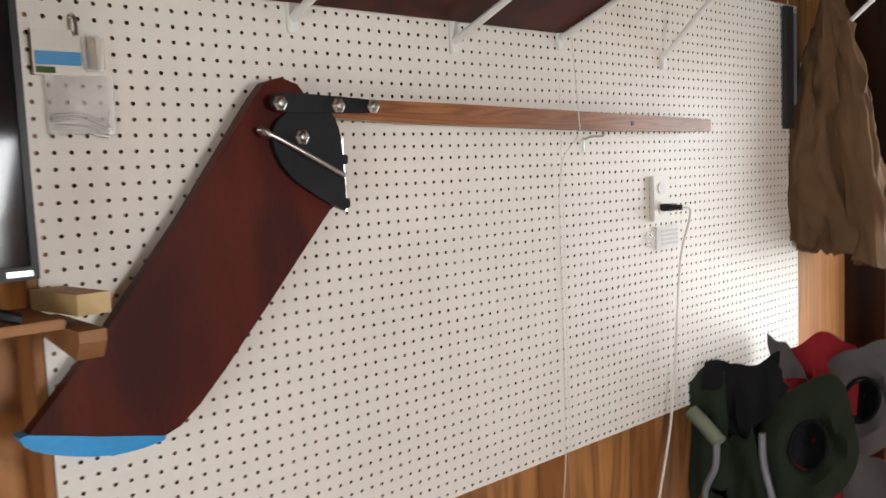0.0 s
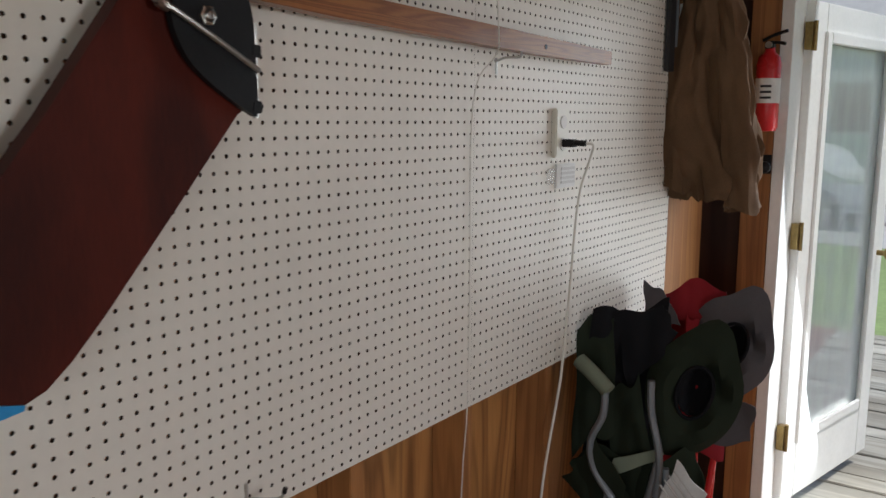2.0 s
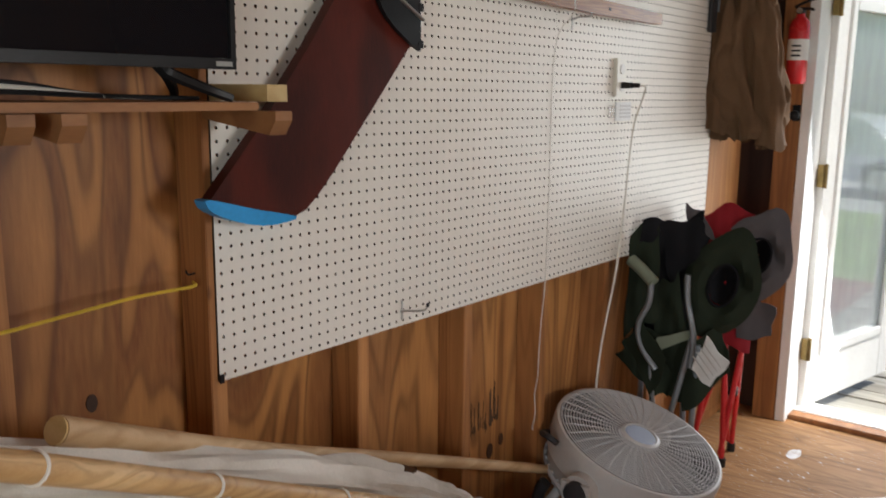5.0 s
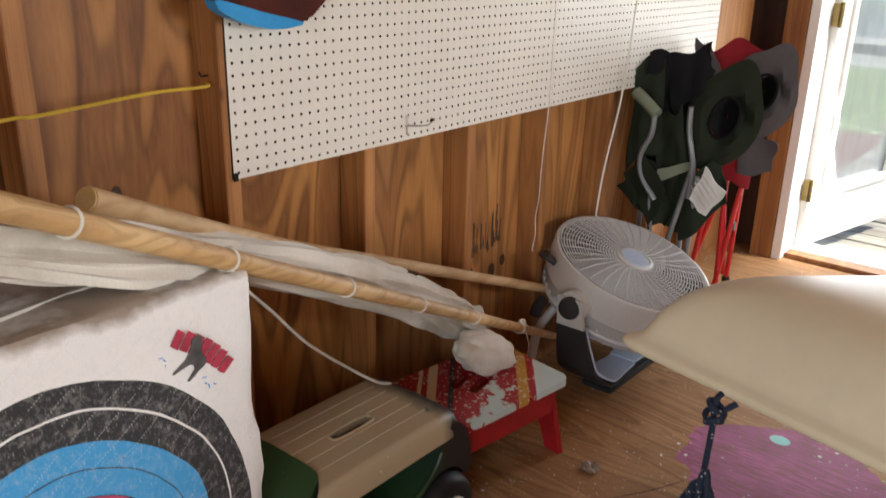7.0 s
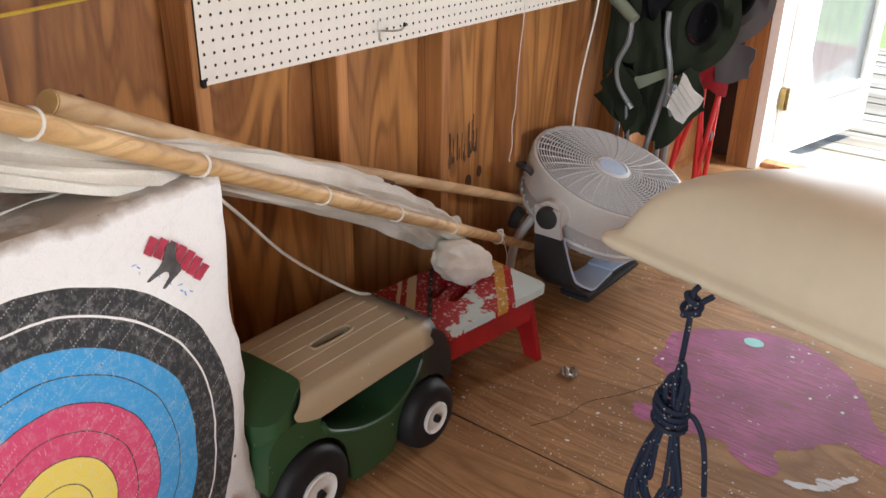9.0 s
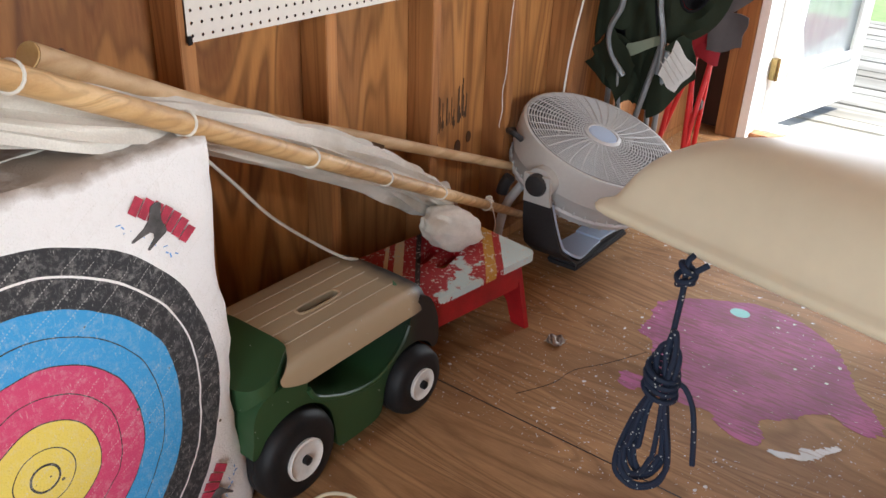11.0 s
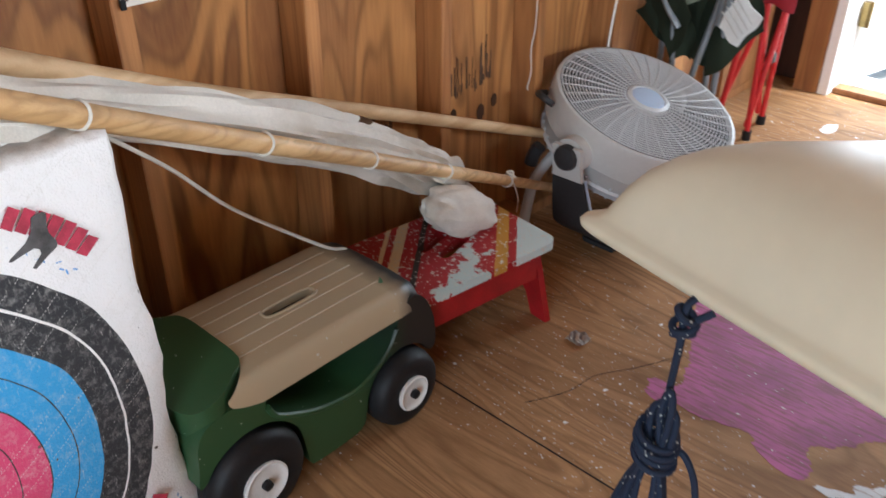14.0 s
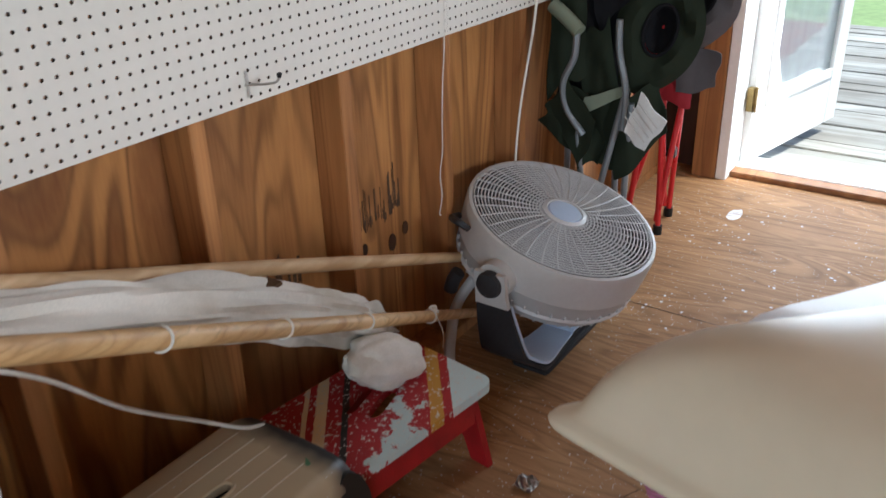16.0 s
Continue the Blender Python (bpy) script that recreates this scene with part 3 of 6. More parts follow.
# the open door, swung outward
def glazed_door():
    d = thing("door_1", (3.575, 1.215, 0.025), "open white door with one large glass pane", "door", kind="structure", turn=-12.2)
    W, H, T = 0.88, 1.98, 0.044
    part("stile", box((0, -T / 2, 0), (0.115, T / 2, H)), WHITEPAINT, d, bevel=0.003, local=True)
    part("stile", box((W - 0.115, -T / 2, 0), (W, T / 2, H)), WHITEPAINT, d, bevel=0.003, local=True)
    part("bottom_rail", box((0.116, -T / 2, 0), (W - 0.116, T / 2, 0.26)), WHITEPAINT, d, bevel=0.003, local=True)
    part("top_rail", box((0.116, -T / 2, H - 0.13), (W - 0.116, T / 2, H)), WHITEPAINT, d, bevel=0.003, local=True)
    for s in (-1, 1):
        y0, y1 = (T / 2 - 0.004, T / 2 + 0.012) if s > 0 else (-T / 2 - 0.012, -T / 2 + 0.004)
        bm = bmesh.new()
        for lo, hi in (((0.10, 0.235), (0.145, H - 0.105)), ((W - 0.145, 0.235), (W - 0.10, H - 0.105)), ((0.145, 0.235), (W - 0.145, 0.28)), ((0.145, H - 0.15), (W - 0.145, H - 0.105))):
            box((lo[0], y0, lo[1]), (hi[0], y1, hi[1]), bm)
        part("moulding", bm, WHITEPAINT, d, bevel=0.004, local=True)
    g = part("pane", box((0.116, -0.004, 0.261), (W - 0.116, 0.004, H - 0.131)), GLASS, d, "glass pane with pale outdoor glare mixed in", local=True)
    g.visible_shadow = False
    for z in (0.24, 1.05, 1.80):
        part("hinge", box((-0.03, -0.03, z), (0.012, -0.002, z + 0.10), rod((-0.012, -0.034, z - 0.004), (-0.012, -0.034, z + 0.104), 0.008)), BRASS, d, "tarnished brass hinge", local=True)
    part("door_knob", lathe([(0.012, 0), (0.012, 0.03), (0.026, 0.04), (0.03, 0.055), (0.02, 0.068), (0.001, 0.07)], pose(W - 0.06, -T / 2, 0.95, 90), 20), BRASS, d, "brass door knob", True, local=True)


glazed_door()

# windows in the south wall
for i, (x0, x1) in enumerate(((0.60, 1.0), (1.06, 1.38))):
    w = thing(f"window_{i + 1}", ((x0 + x1) / 2, YS - 0.05, 1.0), "white framed shed window with two sashes", "window", kind="structure")
    bm = bmesh.new()
    for lo, hi in (((x0, 1.08), (x0 + 0.03, 2.02)), ((x1 - 0.03, 1.08), (x1, 2.02)), ((x0 + 0.03, 1.08), (x1 - 0.03, 1.12)), ((x0 + 0.03, 1.98), (x1 - 0.03, 2.02)), ((x0 + 0.03, 1.53), (x1 - 0.03, 1.57))):
        box((lo[0], YS - 0.08, lo[1]), (hi[0], YS - 0.03, hi[1]), bm)
    part("window_frame", bm, WHITEPAINT, w)
# ---- outside ----
tagged(part("ground", box((3.57, -60, -0.5), (120, 80, -0.32), box((-60, -60, -0.5), (XW - 0.11, 80, -0.32), box((XW - 0.11, -60, -0.5), (3.57, YS - 0.11, -0.32), box((XW - 0.11, YN + 0.11, -0.5), (3.57, 80, -0.32))))), GRASS), "bright lawn outside the door", "ground", kind="structure")
tagged(part("road", box((14, -60, -0.32), (24, 80, -0.31)), ASPHALT), "pale driveway across the lawn", "road", kind="structure")
tagged(part("bed", box((3.60, 1.62, -0.32), (7.5, 4.0, -0.12)), MULCH), "reddish mulch bed beside the deck", "ground", kind="structure")
deck = thing("deck", (4.8, 0.4, -0.04), "weathered grey plank deck outside the door", "deck", kind="structure")
for i in range(24):
    x = 3.665 + i * 0.145
    part("plank", box((x, -2.2, -0.075), (x + 0.139, 1.6, -0.045 + 0.004 * math.sin(i * 2.3))), DECK, deck, bevel=0.004)
part("joist", box((3.665, -2.2, -0.32), (7.1, 1.59, -0.08)), DECK, deck)
h = thing("deck_railing", (7.0, 0.5, -0.04), "weathered wooden deck railing", "railing", kind="structure")
for i in range(14):
    y = -2.1 + i * 0.14
    part("baluster", box((7.02, y, -0.04), (7.06, y + 0.04, 0.85)), DECK, h)
part("rail", box((7.0, -2.2, 0.85), (7.1, -0.1, 0.89)), DECK, h)


def parked_car(at, turn):
    c = thing("car", at, "white parked car on the driveway", "car", turn=turn)
    body = smooth_outline([(-2.2, 0.35), (-2.2, 0.8), (-1.5, 0.95), (-0.9, 1.42), (0.7, 1.45), (1.5, 0.98), (2.15, 0.82), (2.2, 0.4), (1.0, 0.28), (-1.0, 0.28)], 5)
    part("body", slab(body, "y", -0.85, 0.85), CARPAINT, c, bevel=0.05, smooth=True, local=True)
    for s in (-0.856, 0.85):
        part("window", slab([(-0.85, 0.98), (-0.7, 1.34), (0.6, 1.36), (1.2, 0.98)], "y", s, s + 0.006), GLOSSBLACK, c, local=True)
    for x in (-1.35, 1.35):
        for y in (-0.8, 0.8):
            w = part("wheel", rod((x, y - 0.1, 0.33), (x, y + 0.1, 0.33), 0.33, seg=24), RUBBER, c, smooth=True, local=True)
            part("rim", rod((x, y - 0.106, 0.33), (x, y + 0.106, 0.33), 0.2, seg=20), STEEL, w, local=True)


parked_car((17.0, 4.6, -0.31), 80)
house = thing("house", (34, 4, -0.32), "white sided house beyond the driveway", "house")
part("wall", box((32, -8, -0.32), (40, 16, 4.2)), SIDING, house)
part("roof", slab([(31.3, 4.2), (40.7, 4.2), (36, 7.2)], "y", -8.6, 16.6), ASPHALT, house)
for y in (-5, 0, 5, 10):
    part("window", box((31.95, y, 1.2), (32.0, y + 1.2, 2.8)), GLOSSBLACK, house)


def shrub(at, size, seed):
    rnd = random.Random(seed)
    t = thing("shrub", at, "leafy green shrub on the lawn", "shrub", "garden shrubs")
    bm = bmesh.new()
    for _ in range(900):
        d = Vector((rnd.gauss(0, 1), rnd.gauss(0, 1), rnd.gauss(0, 1))).normalized() * size * (0.55 + 0.5 * rnd.random())
        p = Vector((d.x, d.y, abs(d.z) * 1.1 + size * 0.25))
        a, b = Vector((rnd.uniform(-1, 1), rnd.uniform(-1, 1), rnd.uniform(-1, 1))).normalized(), Vector((rnd.uniform(-1, 1), rnd.uniform(-1, 1), 0.3)).normalized()
        s = size * 0.09
        bm.faces.new([bm.verts.new(p + q) for q in (a * s, b * s * 0.6, -a * s, -b * s * 0.6)])
    part("crown", bm, FOLIAGE, t, local=True)
    part("trunk", rod((0, 0, 0), (0, 0, size), 0.06 * size, 0.02 * size), STUD, t, local=True)


for k, (x, y, s) in enumerate(((11, 7.5, 1.0), (13, 9.5, 1.5), (28, -3, 2.2), (29, 11, 2.6), (26, 18, 3.0))):
    shrub((x, y, -0.32), s, k)


# ---- pegboard ----
PX, PZ, P = 0.5, 0.9103, 0.0254


def pegboard(x0, cols, rows):
    """A hardboard sheet with a real hole in every square inch."""
    t, rad, y = 0.006, 0.0036, 1.5
    sq = [(-1, -1), (0, -1), (1, -1), (1, 0), (1, 1), (0, 1), (-1, 1), (-1, 0)]
    verts, faces = [], []
    ring = [(rad * math.cos(radians(-135 + 45 * k)), rad * math.sin(radians(-135 + 45 * k))) for k in range(8)]
    for c in range(cols):
        for r in range(rows):
            cx, cz, n = x0 + (c + 0.5) * P, PZ + (r + 0.5) * P, len(verts)
            verts += [(cx + u * P / 2, y, cz + v * P / 2) for u, v in sq]
            verts += [(cx + u, y, cz + v) for u, v in ring]
            verts += [(cx + u, y + t, cz + v) for u, v in ring]
            for k in range(8):
                j = (k + 1) % 8
                faces += [(n + k, n + j, n + 8 + j, n + 8 + k), (n + 8 + k, n + 8 + j, n + 16 + j, n + 16 + k)]
    me = bpy.data.meshes.new("pegboard")
    me.from_pydata(verts, [], faces)
    me.materials.append(WHITEBOARD)
    me.materials.append(HOLE)
    me.polygons.foreach_set("material_index", [i % 2 for i in range(len(faces))])
    bm = bmesh.new()
    bm.from_mesh(me)
    bmesh.ops.remove_doubles(bm, verts=bm.verts[:], dist=1e-5)
    bm.to_mesh(me)
    bm.free()
    ob = new("pegboard", me)
    tagged(ob, "white perforated hardboard sheet screwed to the studs", "pegboard", "pegboard sheets")
    BASE[ob.name] = Matrix.Identity(4)
    x1, z1 = x0 + cols * P, PZ + rows * P
    bm = bmesh.new()
    for a, b in (((x0, PZ), (x1, PZ)), ((x1, PZ), (x1, z1)), ((x1, z1), (x0, z1)), ((x0, z1), (x0, PZ))):
        bm.faces.new([bm.verts.new(q) for q in ((a[0], y, a[1]), (b[0], y, b[1]), (b[0], y + t, b[1]), (a[0], y + t, a[1]))])
    part("edge", bm, HOLE, ob, "brown raw hardboard edge")
    return ob


left_sheet = pegboard(PX, 48, 48)
pegboard(PX + 48 * P + 0.0005, 49, 48)
part("clip", box((0.498, 1.494, 0.907), (0.508, 1.4995, 0.925)), BLACKMETAL, left_sheet, "small metal corner clip", bevel=0.001)


# ---- rudder with tiller, hung on the pegboard ----
def rudder():
    ob = thing("boat_rudder", (0.95, 1.46, 1.2), "folding wooden sailboat rudder with blue tip and oak tiller", "rudder")
    y0, y1 = 1.440, 1.468
    blade = [(0.450, 1.279), (0.564, 1.402), (0.698, 1.565), (0.850, 1.770), (0.874, 1.797), (0.905, 1.806), (0.938, 1.795), (0.955, 1.775),
             (1.03, 1.68), (1.018, 1.585), (0.992, 1.570), (0.878, 1.442), (0.765, 1.318), (0.715, 1.268), (0.680, 1.240), (0.650, 1.229)]
    part("blade", slab(blade, "y", y0, y1), MAHOGANY, ob, "dark red varnished mahogany blade", bevel=0.006)
    tip = [(0.448, 1.281), (0.441, 1.271), (0.455, 1.256), (0.502, 1.236), (0.569, 1.220), (0.627, 1.221), (0.652, 1.230), (0.550, 1.254)]
    part("blade_tip", slab(smooth_outline(tip, 2), "y", y0 - 0.003, y1 + 0.003), BLUE, ob, "bright blue painted tip", bevel=0.006)
    cheek = smooth_outline([(0.872, 1.700), (0.893, 1.648), (0.937, 1.610), (1.005, 1.572), (1.018, 1.577), (1.016, 1.66), (1.010, 1.72), (0.985, 1.752), (0.93, 1.75), (0.89, 1.735)], 3)
    part("cheek_plate", slab(cheek, "y", 1.425, 1.436), BLACKMETAL, ob, "black painted metal cheek plate", bevel=0.002)
    strap = smooth_outline([(0.868, 1.762), (0.885, 1.745), (0.97, 1.744), (1.085, 1.745), (1.092, 1.757), (1.085, 1.768), (0.97, 1.775), (0.885, 1.776)], 3)
    part("strap", slab(strap, "y", 1.414, 1.422), BLACKMETAL, ob, "black metal tiller strap", bevel=0.002)
    for x, z in ((0.884, 1.759), (0.931, 1.702), (1.004, 1.757), (1.082, 1.757)):
        b = part("bolt", lathe([(0.0, 0.010), (0.006, 0.009), (0.010, 0.004), (0.011, 0.0)], pose(x, 1.414 if z > 1.73 else 1.425, z, 90), 14), STEEL, ob, "zinc bolt head", True)
        part("nut", lathe([(0.014, 0), (0.014, 0.003), (0.010, 0.005)], pose(x, 1.414 if z > 1.73 else 1.425, z, 90), 6), STEEL, b)
    part("spring_rod", tube([(0.845, 1.425, 1.715), (0.862, 1.418, 1.708), (0.93, 1.410, 1.672), (1.006, 1.408, 1.632)], 0.004, 8), STEEL, ob, "thin steel rod")
    part("spring", tube([(0.846 + 0.018 * k / 24, 1.421 + 0.007 * math.cos(k * 1.6), 1.713 - 0.006 * k / 24 + 0.007 * math.sin(k * 1.6)) for k in range(25)], 0.0016, 5, 2), STEEL, ob)
    part("pintle_bar", rod((1.020, 1.432, 1.565), (1.020, 1.432, 1.70), 0.0045), STEEL, ob, "steel hinge pin")
    for z in (1.572, 1.652):
        part("pintle", box((1.008, 1.424, z), (1.028, 1.440, z + 0.018)), BLACKMETAL, ob, bevel=0.002)
    bar = slab([(0.985, 1.738), (0.985, 1.774), (1.35, 1.768), (2.303, 1.745), (2.306, 1.742), (2.306, 1.713), (2.302, 1.710), (1.86, 1.712), (1.20, 1.728)], "y", 1.440, 1.468)
    part("tiller", bar, OAK, ob, "varnished oak tiller with split grain", bevel=0.004)
    part("pin_hole", rod((1.93, 1.4385, 1.731), (1.93, 1.4405, 1.731), 0.006), BLACK, ob)


rudder()


# ---- centreboard on white brackets ----
def bracket(x, z, reach=0.27, rise=0.10, plate=0.10):
    ob = thing("peg_bracket", (x, 1.499, z), "white metal bracket plugged into the pegboard", "bracket", "shelf brackets")
    part("arm", tube([(x, 1.490, z), (x, 1.47, z + 0.004), (x, 1.49 - reach, z + rise)], [0.010, 0.007], 8, 3), WHITEPAINT, ob, smooth=True)
    part("back_plate", box((x - 0.011, 1.490, z - 0.03), (x + 0.011, 1.4995, z + plate)), WHITEPAINT, ob, bevel=0.002)
    part("lip", tube([(x, 1.49 - reach, z + rise), (x, 1.478 - reach, z + rise + 0.006), (x, 1.474 - reach, z + rise + 0.03)], 0.006, 8, 3), WHITEPAINT, ob)


for x, z in ((0.97, 1.925), (1.37, 1.91)):
    bracket(x, z)
bracket(1.72, 1.94, 0.20, 0.07)
board = thing("centreboard", (1.2, 1.38, 1.99), "dark red varnished wooden centreboard lying on brackets", "board")
bm = slab([(0.50, 1.485), (1.70, 1.485), (1.74, 1.47), (1.745, 1.18), (1.70, 1.16), (0.52, 1.16), (0.46, 1.22)], "z", 0.0, 0.03)
for v in bm.verts:
    v.co.z += 1.945 + (1.49 - v.co.y) * 0.37
part("panel", bm, MAHOGANY, board, bevel=0.005)
bm = slab([(1.69, 1.49), (1.75, 1.49), (1.75, 1.16), (1.69, 1.16)], "z", 0.0, 0.012)
for v in bm.verts:
    v.co.z += 1.953 + (1.49 - v.co.y) * 0.37
part("end_batten", bm, MAHOGANY, board, bevel=0.003)

# ---- small things on the pegboard ----
hk = thing("peg_hook", (1.036, 1.499, 0.96), "bare steel peg hook near the sheet's lower edge", "hook", "peg hooks")
part("wire", tube([(1.036, 1.499, 0.948), (1.036, 1.494, 0.948), (1.040, 1.486, 0.950), (1.052, 1.462, 0.951), (1.062, 1.444, 0.955), (1.066, 1.438, 0.966)], 0.0028, 6, 4), STEEL, hk)
part("back_wire", tube([(1.036, 1.4955, 0.975), (1.036, 1.494, 0.952), (1.036, 1.4945, 0.925)], 0.0028, 6, 3), STEEL, hk)
part("end_cap", rod((1.0655, 1.439, 0.963), (1.067, 1.437, 0.972), 0.004, seg=8), BLACK, hk)
hk = thing("peg_hook", (1.80, 1.499, 1.69), "bare steel peg hook holding the tiller", "hook", "peg hooks")
part("wire", tube([(1.80, 1.499, 1.694), (1.80, 1.49, 1.694), (1.80, 1.47, 1.700), (1.80, 1.435, 1.700), (1.80, 1.431, 1.712)], 0.0028, 6, 4), STEEL, hk)
part("back_wire", tube([(1.80, 1.4955, 1.70), (1.80, 1.494, 1.69), (1.80, 1.4945, 1.664)], 0.0028, 6, 3), STEEL, hk)

out = thing("power_outlet", (2.12, 1.495, 1.46), "ivory double power outlet with a black plug", "outlet")
part("cover_plate", box((2.082, 1.484, 1.468), (2.152, 1.4995, 1.592)), IVORY, out, bevel=0.003)
for z in (1.502, 1.558):
    part("socket", lathe([(0.017, 0), (0.017, 0.003), (0.0, 0.0035)], pose(2.118, 1.484, z, 90), 18), HUBWHITE, out, smooth=True)
part("plug", box((2.104, 1.448, 1.495), (2.132, 1.480, 1.515), rod((2.118, 1.418, 1.505), (2.118, 1.450, 1.505), 0.008)), BLACK, out, "black power plug", bevel=0.002)
tag = thing("paper_tag", (2.16, 1.497, 1.39), "small white tag with grey print below the outlet", "tag")
part("card", box((2.105, 1.492, 1.388), (2.212, 1.4985, 1.450)), PAPER, tag)
for k in range(4):
    part("printed_bar", box((2.128, 1.4905, 1.398 + k * 0.012), (2.208, 1.4915, 1.405 + k * 0.012)), GREYPLASTIC, tag)
part("flap", box((2.06, 1.493, 1.40), (2.10, 1.496, 1.44)), BAG, tag)
part("flex", tube([(2.118, 1.418, 1.505), (2.135, 1.405, 1.50), (2.168, 1.43, 1.46), (2.17, 1.46, 1.35), (2.155, 1.47, 1.10), (2.14, 1.475, 0.94), (2.12, 1.475, 0.85), (2.085, 1.48, 0.72), (2.06, 1.485, 0.60), (2.04, 1.485, 0.45), (2.03, 1.48, 0.2), (2.03, 1.47, 0.01), (2.06, 1.40, 0.006)], 0.0038, 7), IVORY, out, "white flex hanging to the floor", smooth=True)
st = thing("hanging_string", (1.69, 1.49, 0.44), "thin white string hanging down over the pegboard", "string")
part("thread", tube([(1.715, 1.47, 2.10), (1.71, 1.436, 1.76), (1.708, 1.44, 1.70), (1.702, 1.492, 1.60), (1.700, 1.494, 1.20), (1.69, 1.49, 0.92), (1.676, 1.49, 0.80), (1.672, 1.492, 0.70), (1.666, 1.49, 0.62), (1.655, 1.492, 0.56), (1.658, 1.49, 0.50), (1.645, 1.49, 0.455), (1.650, 1.49, 0.445)], 0.0015, 6), STRING, st)

pk = thing("bracket_package", (0.57, 1.49, 1.80), "blister pack of hooks with blue and green label", "package")
part("card", box((0.515, 1.486, 1.800), (0.618, 1.4935, 1.868)), IVORY, pk)
part("blue_band", box((0.518, 1.4835, 1.815), (0.584, 1.4855, 1.835)), BLUE, pk)
part("green_band", box((0.518, 1.4835, 1.803), (0.545, 1.4855, 1.812)), FOLIAGE, pk)
part("blister", box((0.585, 1.470, 1.806), (0.616, 1.4855, 1.862)), BAG, pk, bevel=0.004)
part("contents", rod((0.600, 1.478, 1.81), (0.598, 1.478, 1.858), 0.007, seg=8), BRASS, pk)
part("hanger", tube([(0.578, 1.499, 1.892), (0.578, 1.485, 1.89), (0.578, 1.478, 1.872), (0.578, 1.476, 1.86)], 0.003, 6), STEEL, pk)
bg = thing("parts_bag", (0.57, 1.49, 1.72), "clear plastic bag with steel hooks hanging on the pegboard", "bag")
part("film", sheet(lambda u, v: (0.530 + 0.098 * u, 1.484 - 0.014 * math.sin(math.pi * u) * math.sin(math.pi * v) + wob((u, v, 0), 6, 0.003), 1.712 + 0.088 * v), 12, 10, 0.0008), BAG, bg, smooth=True)
rnd = random.Random(4)
for k in range(6):
    a, z = rnd.uniform(-0.25, 0.25), 1.722 + 0.004 * k
    part("steel_hook", tube([(0.54, 1.488, z), (0.58, 1.488 - 0.002 * k % 3, z + 0.02 * a), (0.618, 1.488, z - 0.01 + 0.03 * a), (0.622, 1.487, z + 0.006)], 0.0022, 6, 3), STEEL, bg)

# ---- shelf with television ----
sh = thing("wall_shelf", (-0.4, 1.40, 1.43), "bare wooden wall shelf on sawn bracket arms", "shelf")
part("shelf_board", box((-1.6, 1.335, 1.442), (0.483, 1.505, 1.456)), SHELFWOOD, sh, bevel=0.002)
for x in (0.486, 0.113, 0.040, -0.33):
    part("bracket_arm", slab([(1.505, 1.441), (1.298, 1.441), (1.298, 1.425), (1.316, 1.400), (1.505, 1.424)], "x", x, x + 0.037), SHELFWOOD, sh, bevel=0.002)
part("wood_stop", slab([(0.478, 1.47), (0.500, 1.335), (0.545, 1.335), (0.524, 1.47)], "z", 1.4565, 1.486), YELLOWWOOD, sh, "pale sawn pine offcut", bevel=0.003)
tv = thing("television", (0.02, 1.38, 1.457), "black flat television standing on the wall shelf", "television")
part("back_shell", box((-0.43, 1.392, 1.52), (0.457, 1.425, 2.04)), BLACK, tv, bevel=0.008)
bm = box((-0.44, 1.374, 1.51), (0.467, 1.394, 1.528))
box((-0.44, 1.374, 2.045), (0.467, 1.394, 2.055), bm)
box((-0.44, 1.374, 1.528), (-0.43, 1.394, 2.045), bm)
box((0.457, 1.374, 1.528), (0.467, 1.394, 2.045), bm)
part("bezel", bm, BLACK, tv)
part("screen", box((-0.429, 1.379, 1.5285), (0.4565, 1.391, 2.0445)), GLOSSBLACK, tv, "glossy dark screen")
part("badge", box((0.425, 1.3725, 1.515), (0.458, 1.374, 1.523)), STEEL, tv)
for x, s in ((0.345, 1), (-0.32, -1)):
    part("foot", tube([(x - 0.02 * s, 1.385, 1.515), (x, 1.385, 1.50), (x + 0.05 * s, 1.352, 1.475), (x + 0.085 * s, 1.340, 1.462)], [0.012, 0.007], 6), BLACK, tv)
    part("foot", tube([(x - 0.02 * s, 1.39, 1.515), (x, 1.40, 1.50), (x + 0.04 * s, 1.44, 1.475), (x + 0.06 * s, 1.47, 1.462)], [0.012, 0.007], 6), BLACK, tv)
cb = thing("tv_cables", (0.1, 1.42, 1.457), "dark and white cables lying on the shelf", "cable")
for k, m_ in ((0, BLACK), (1, IVORY), (2, BLACK)):
    part("cable", tube([(-0.9, 1.40 + 0.02 * k, 1.462), (-0.3, 1.43 - 0.01 * k, 1.464), (0.05, 1.41 + 0.015 * k, 1.47 + 0.008 * k), (0.25, 1.43, 1.464), (0.42, 1.42 + 0.01 * k, 1.461)], 0.004, 6), m_, cb)

# plain yellow cord strung from stud to stud
yc = thing("stud_cord", (0.25, 1.5, 1.1), "yellow cord stretched between two studs", "cord")
part("line", tube([(-0.3, 1.50, 1.07), (0.04, 1.503, 1.098), (0.10, 1.499, 1.099), (0.2, 1.50, 1.105), (0.33, 1.50, 1.113), (0.446, 1.503, 1.111), (0.47, 1.53, 1.112)], 0.0035, 6), YELLOWCORD, yc)
nl = thing("nail", (0.47, 1.55, 1.125), "bent nail in the stud", "nail")
part("shank", tube([(0.484, 1.545, 1.125), (0.466, 1.54, 1.126), (0.458, 1.535, 1.135)], 0.002, 6), BLACKMETAL, nl)


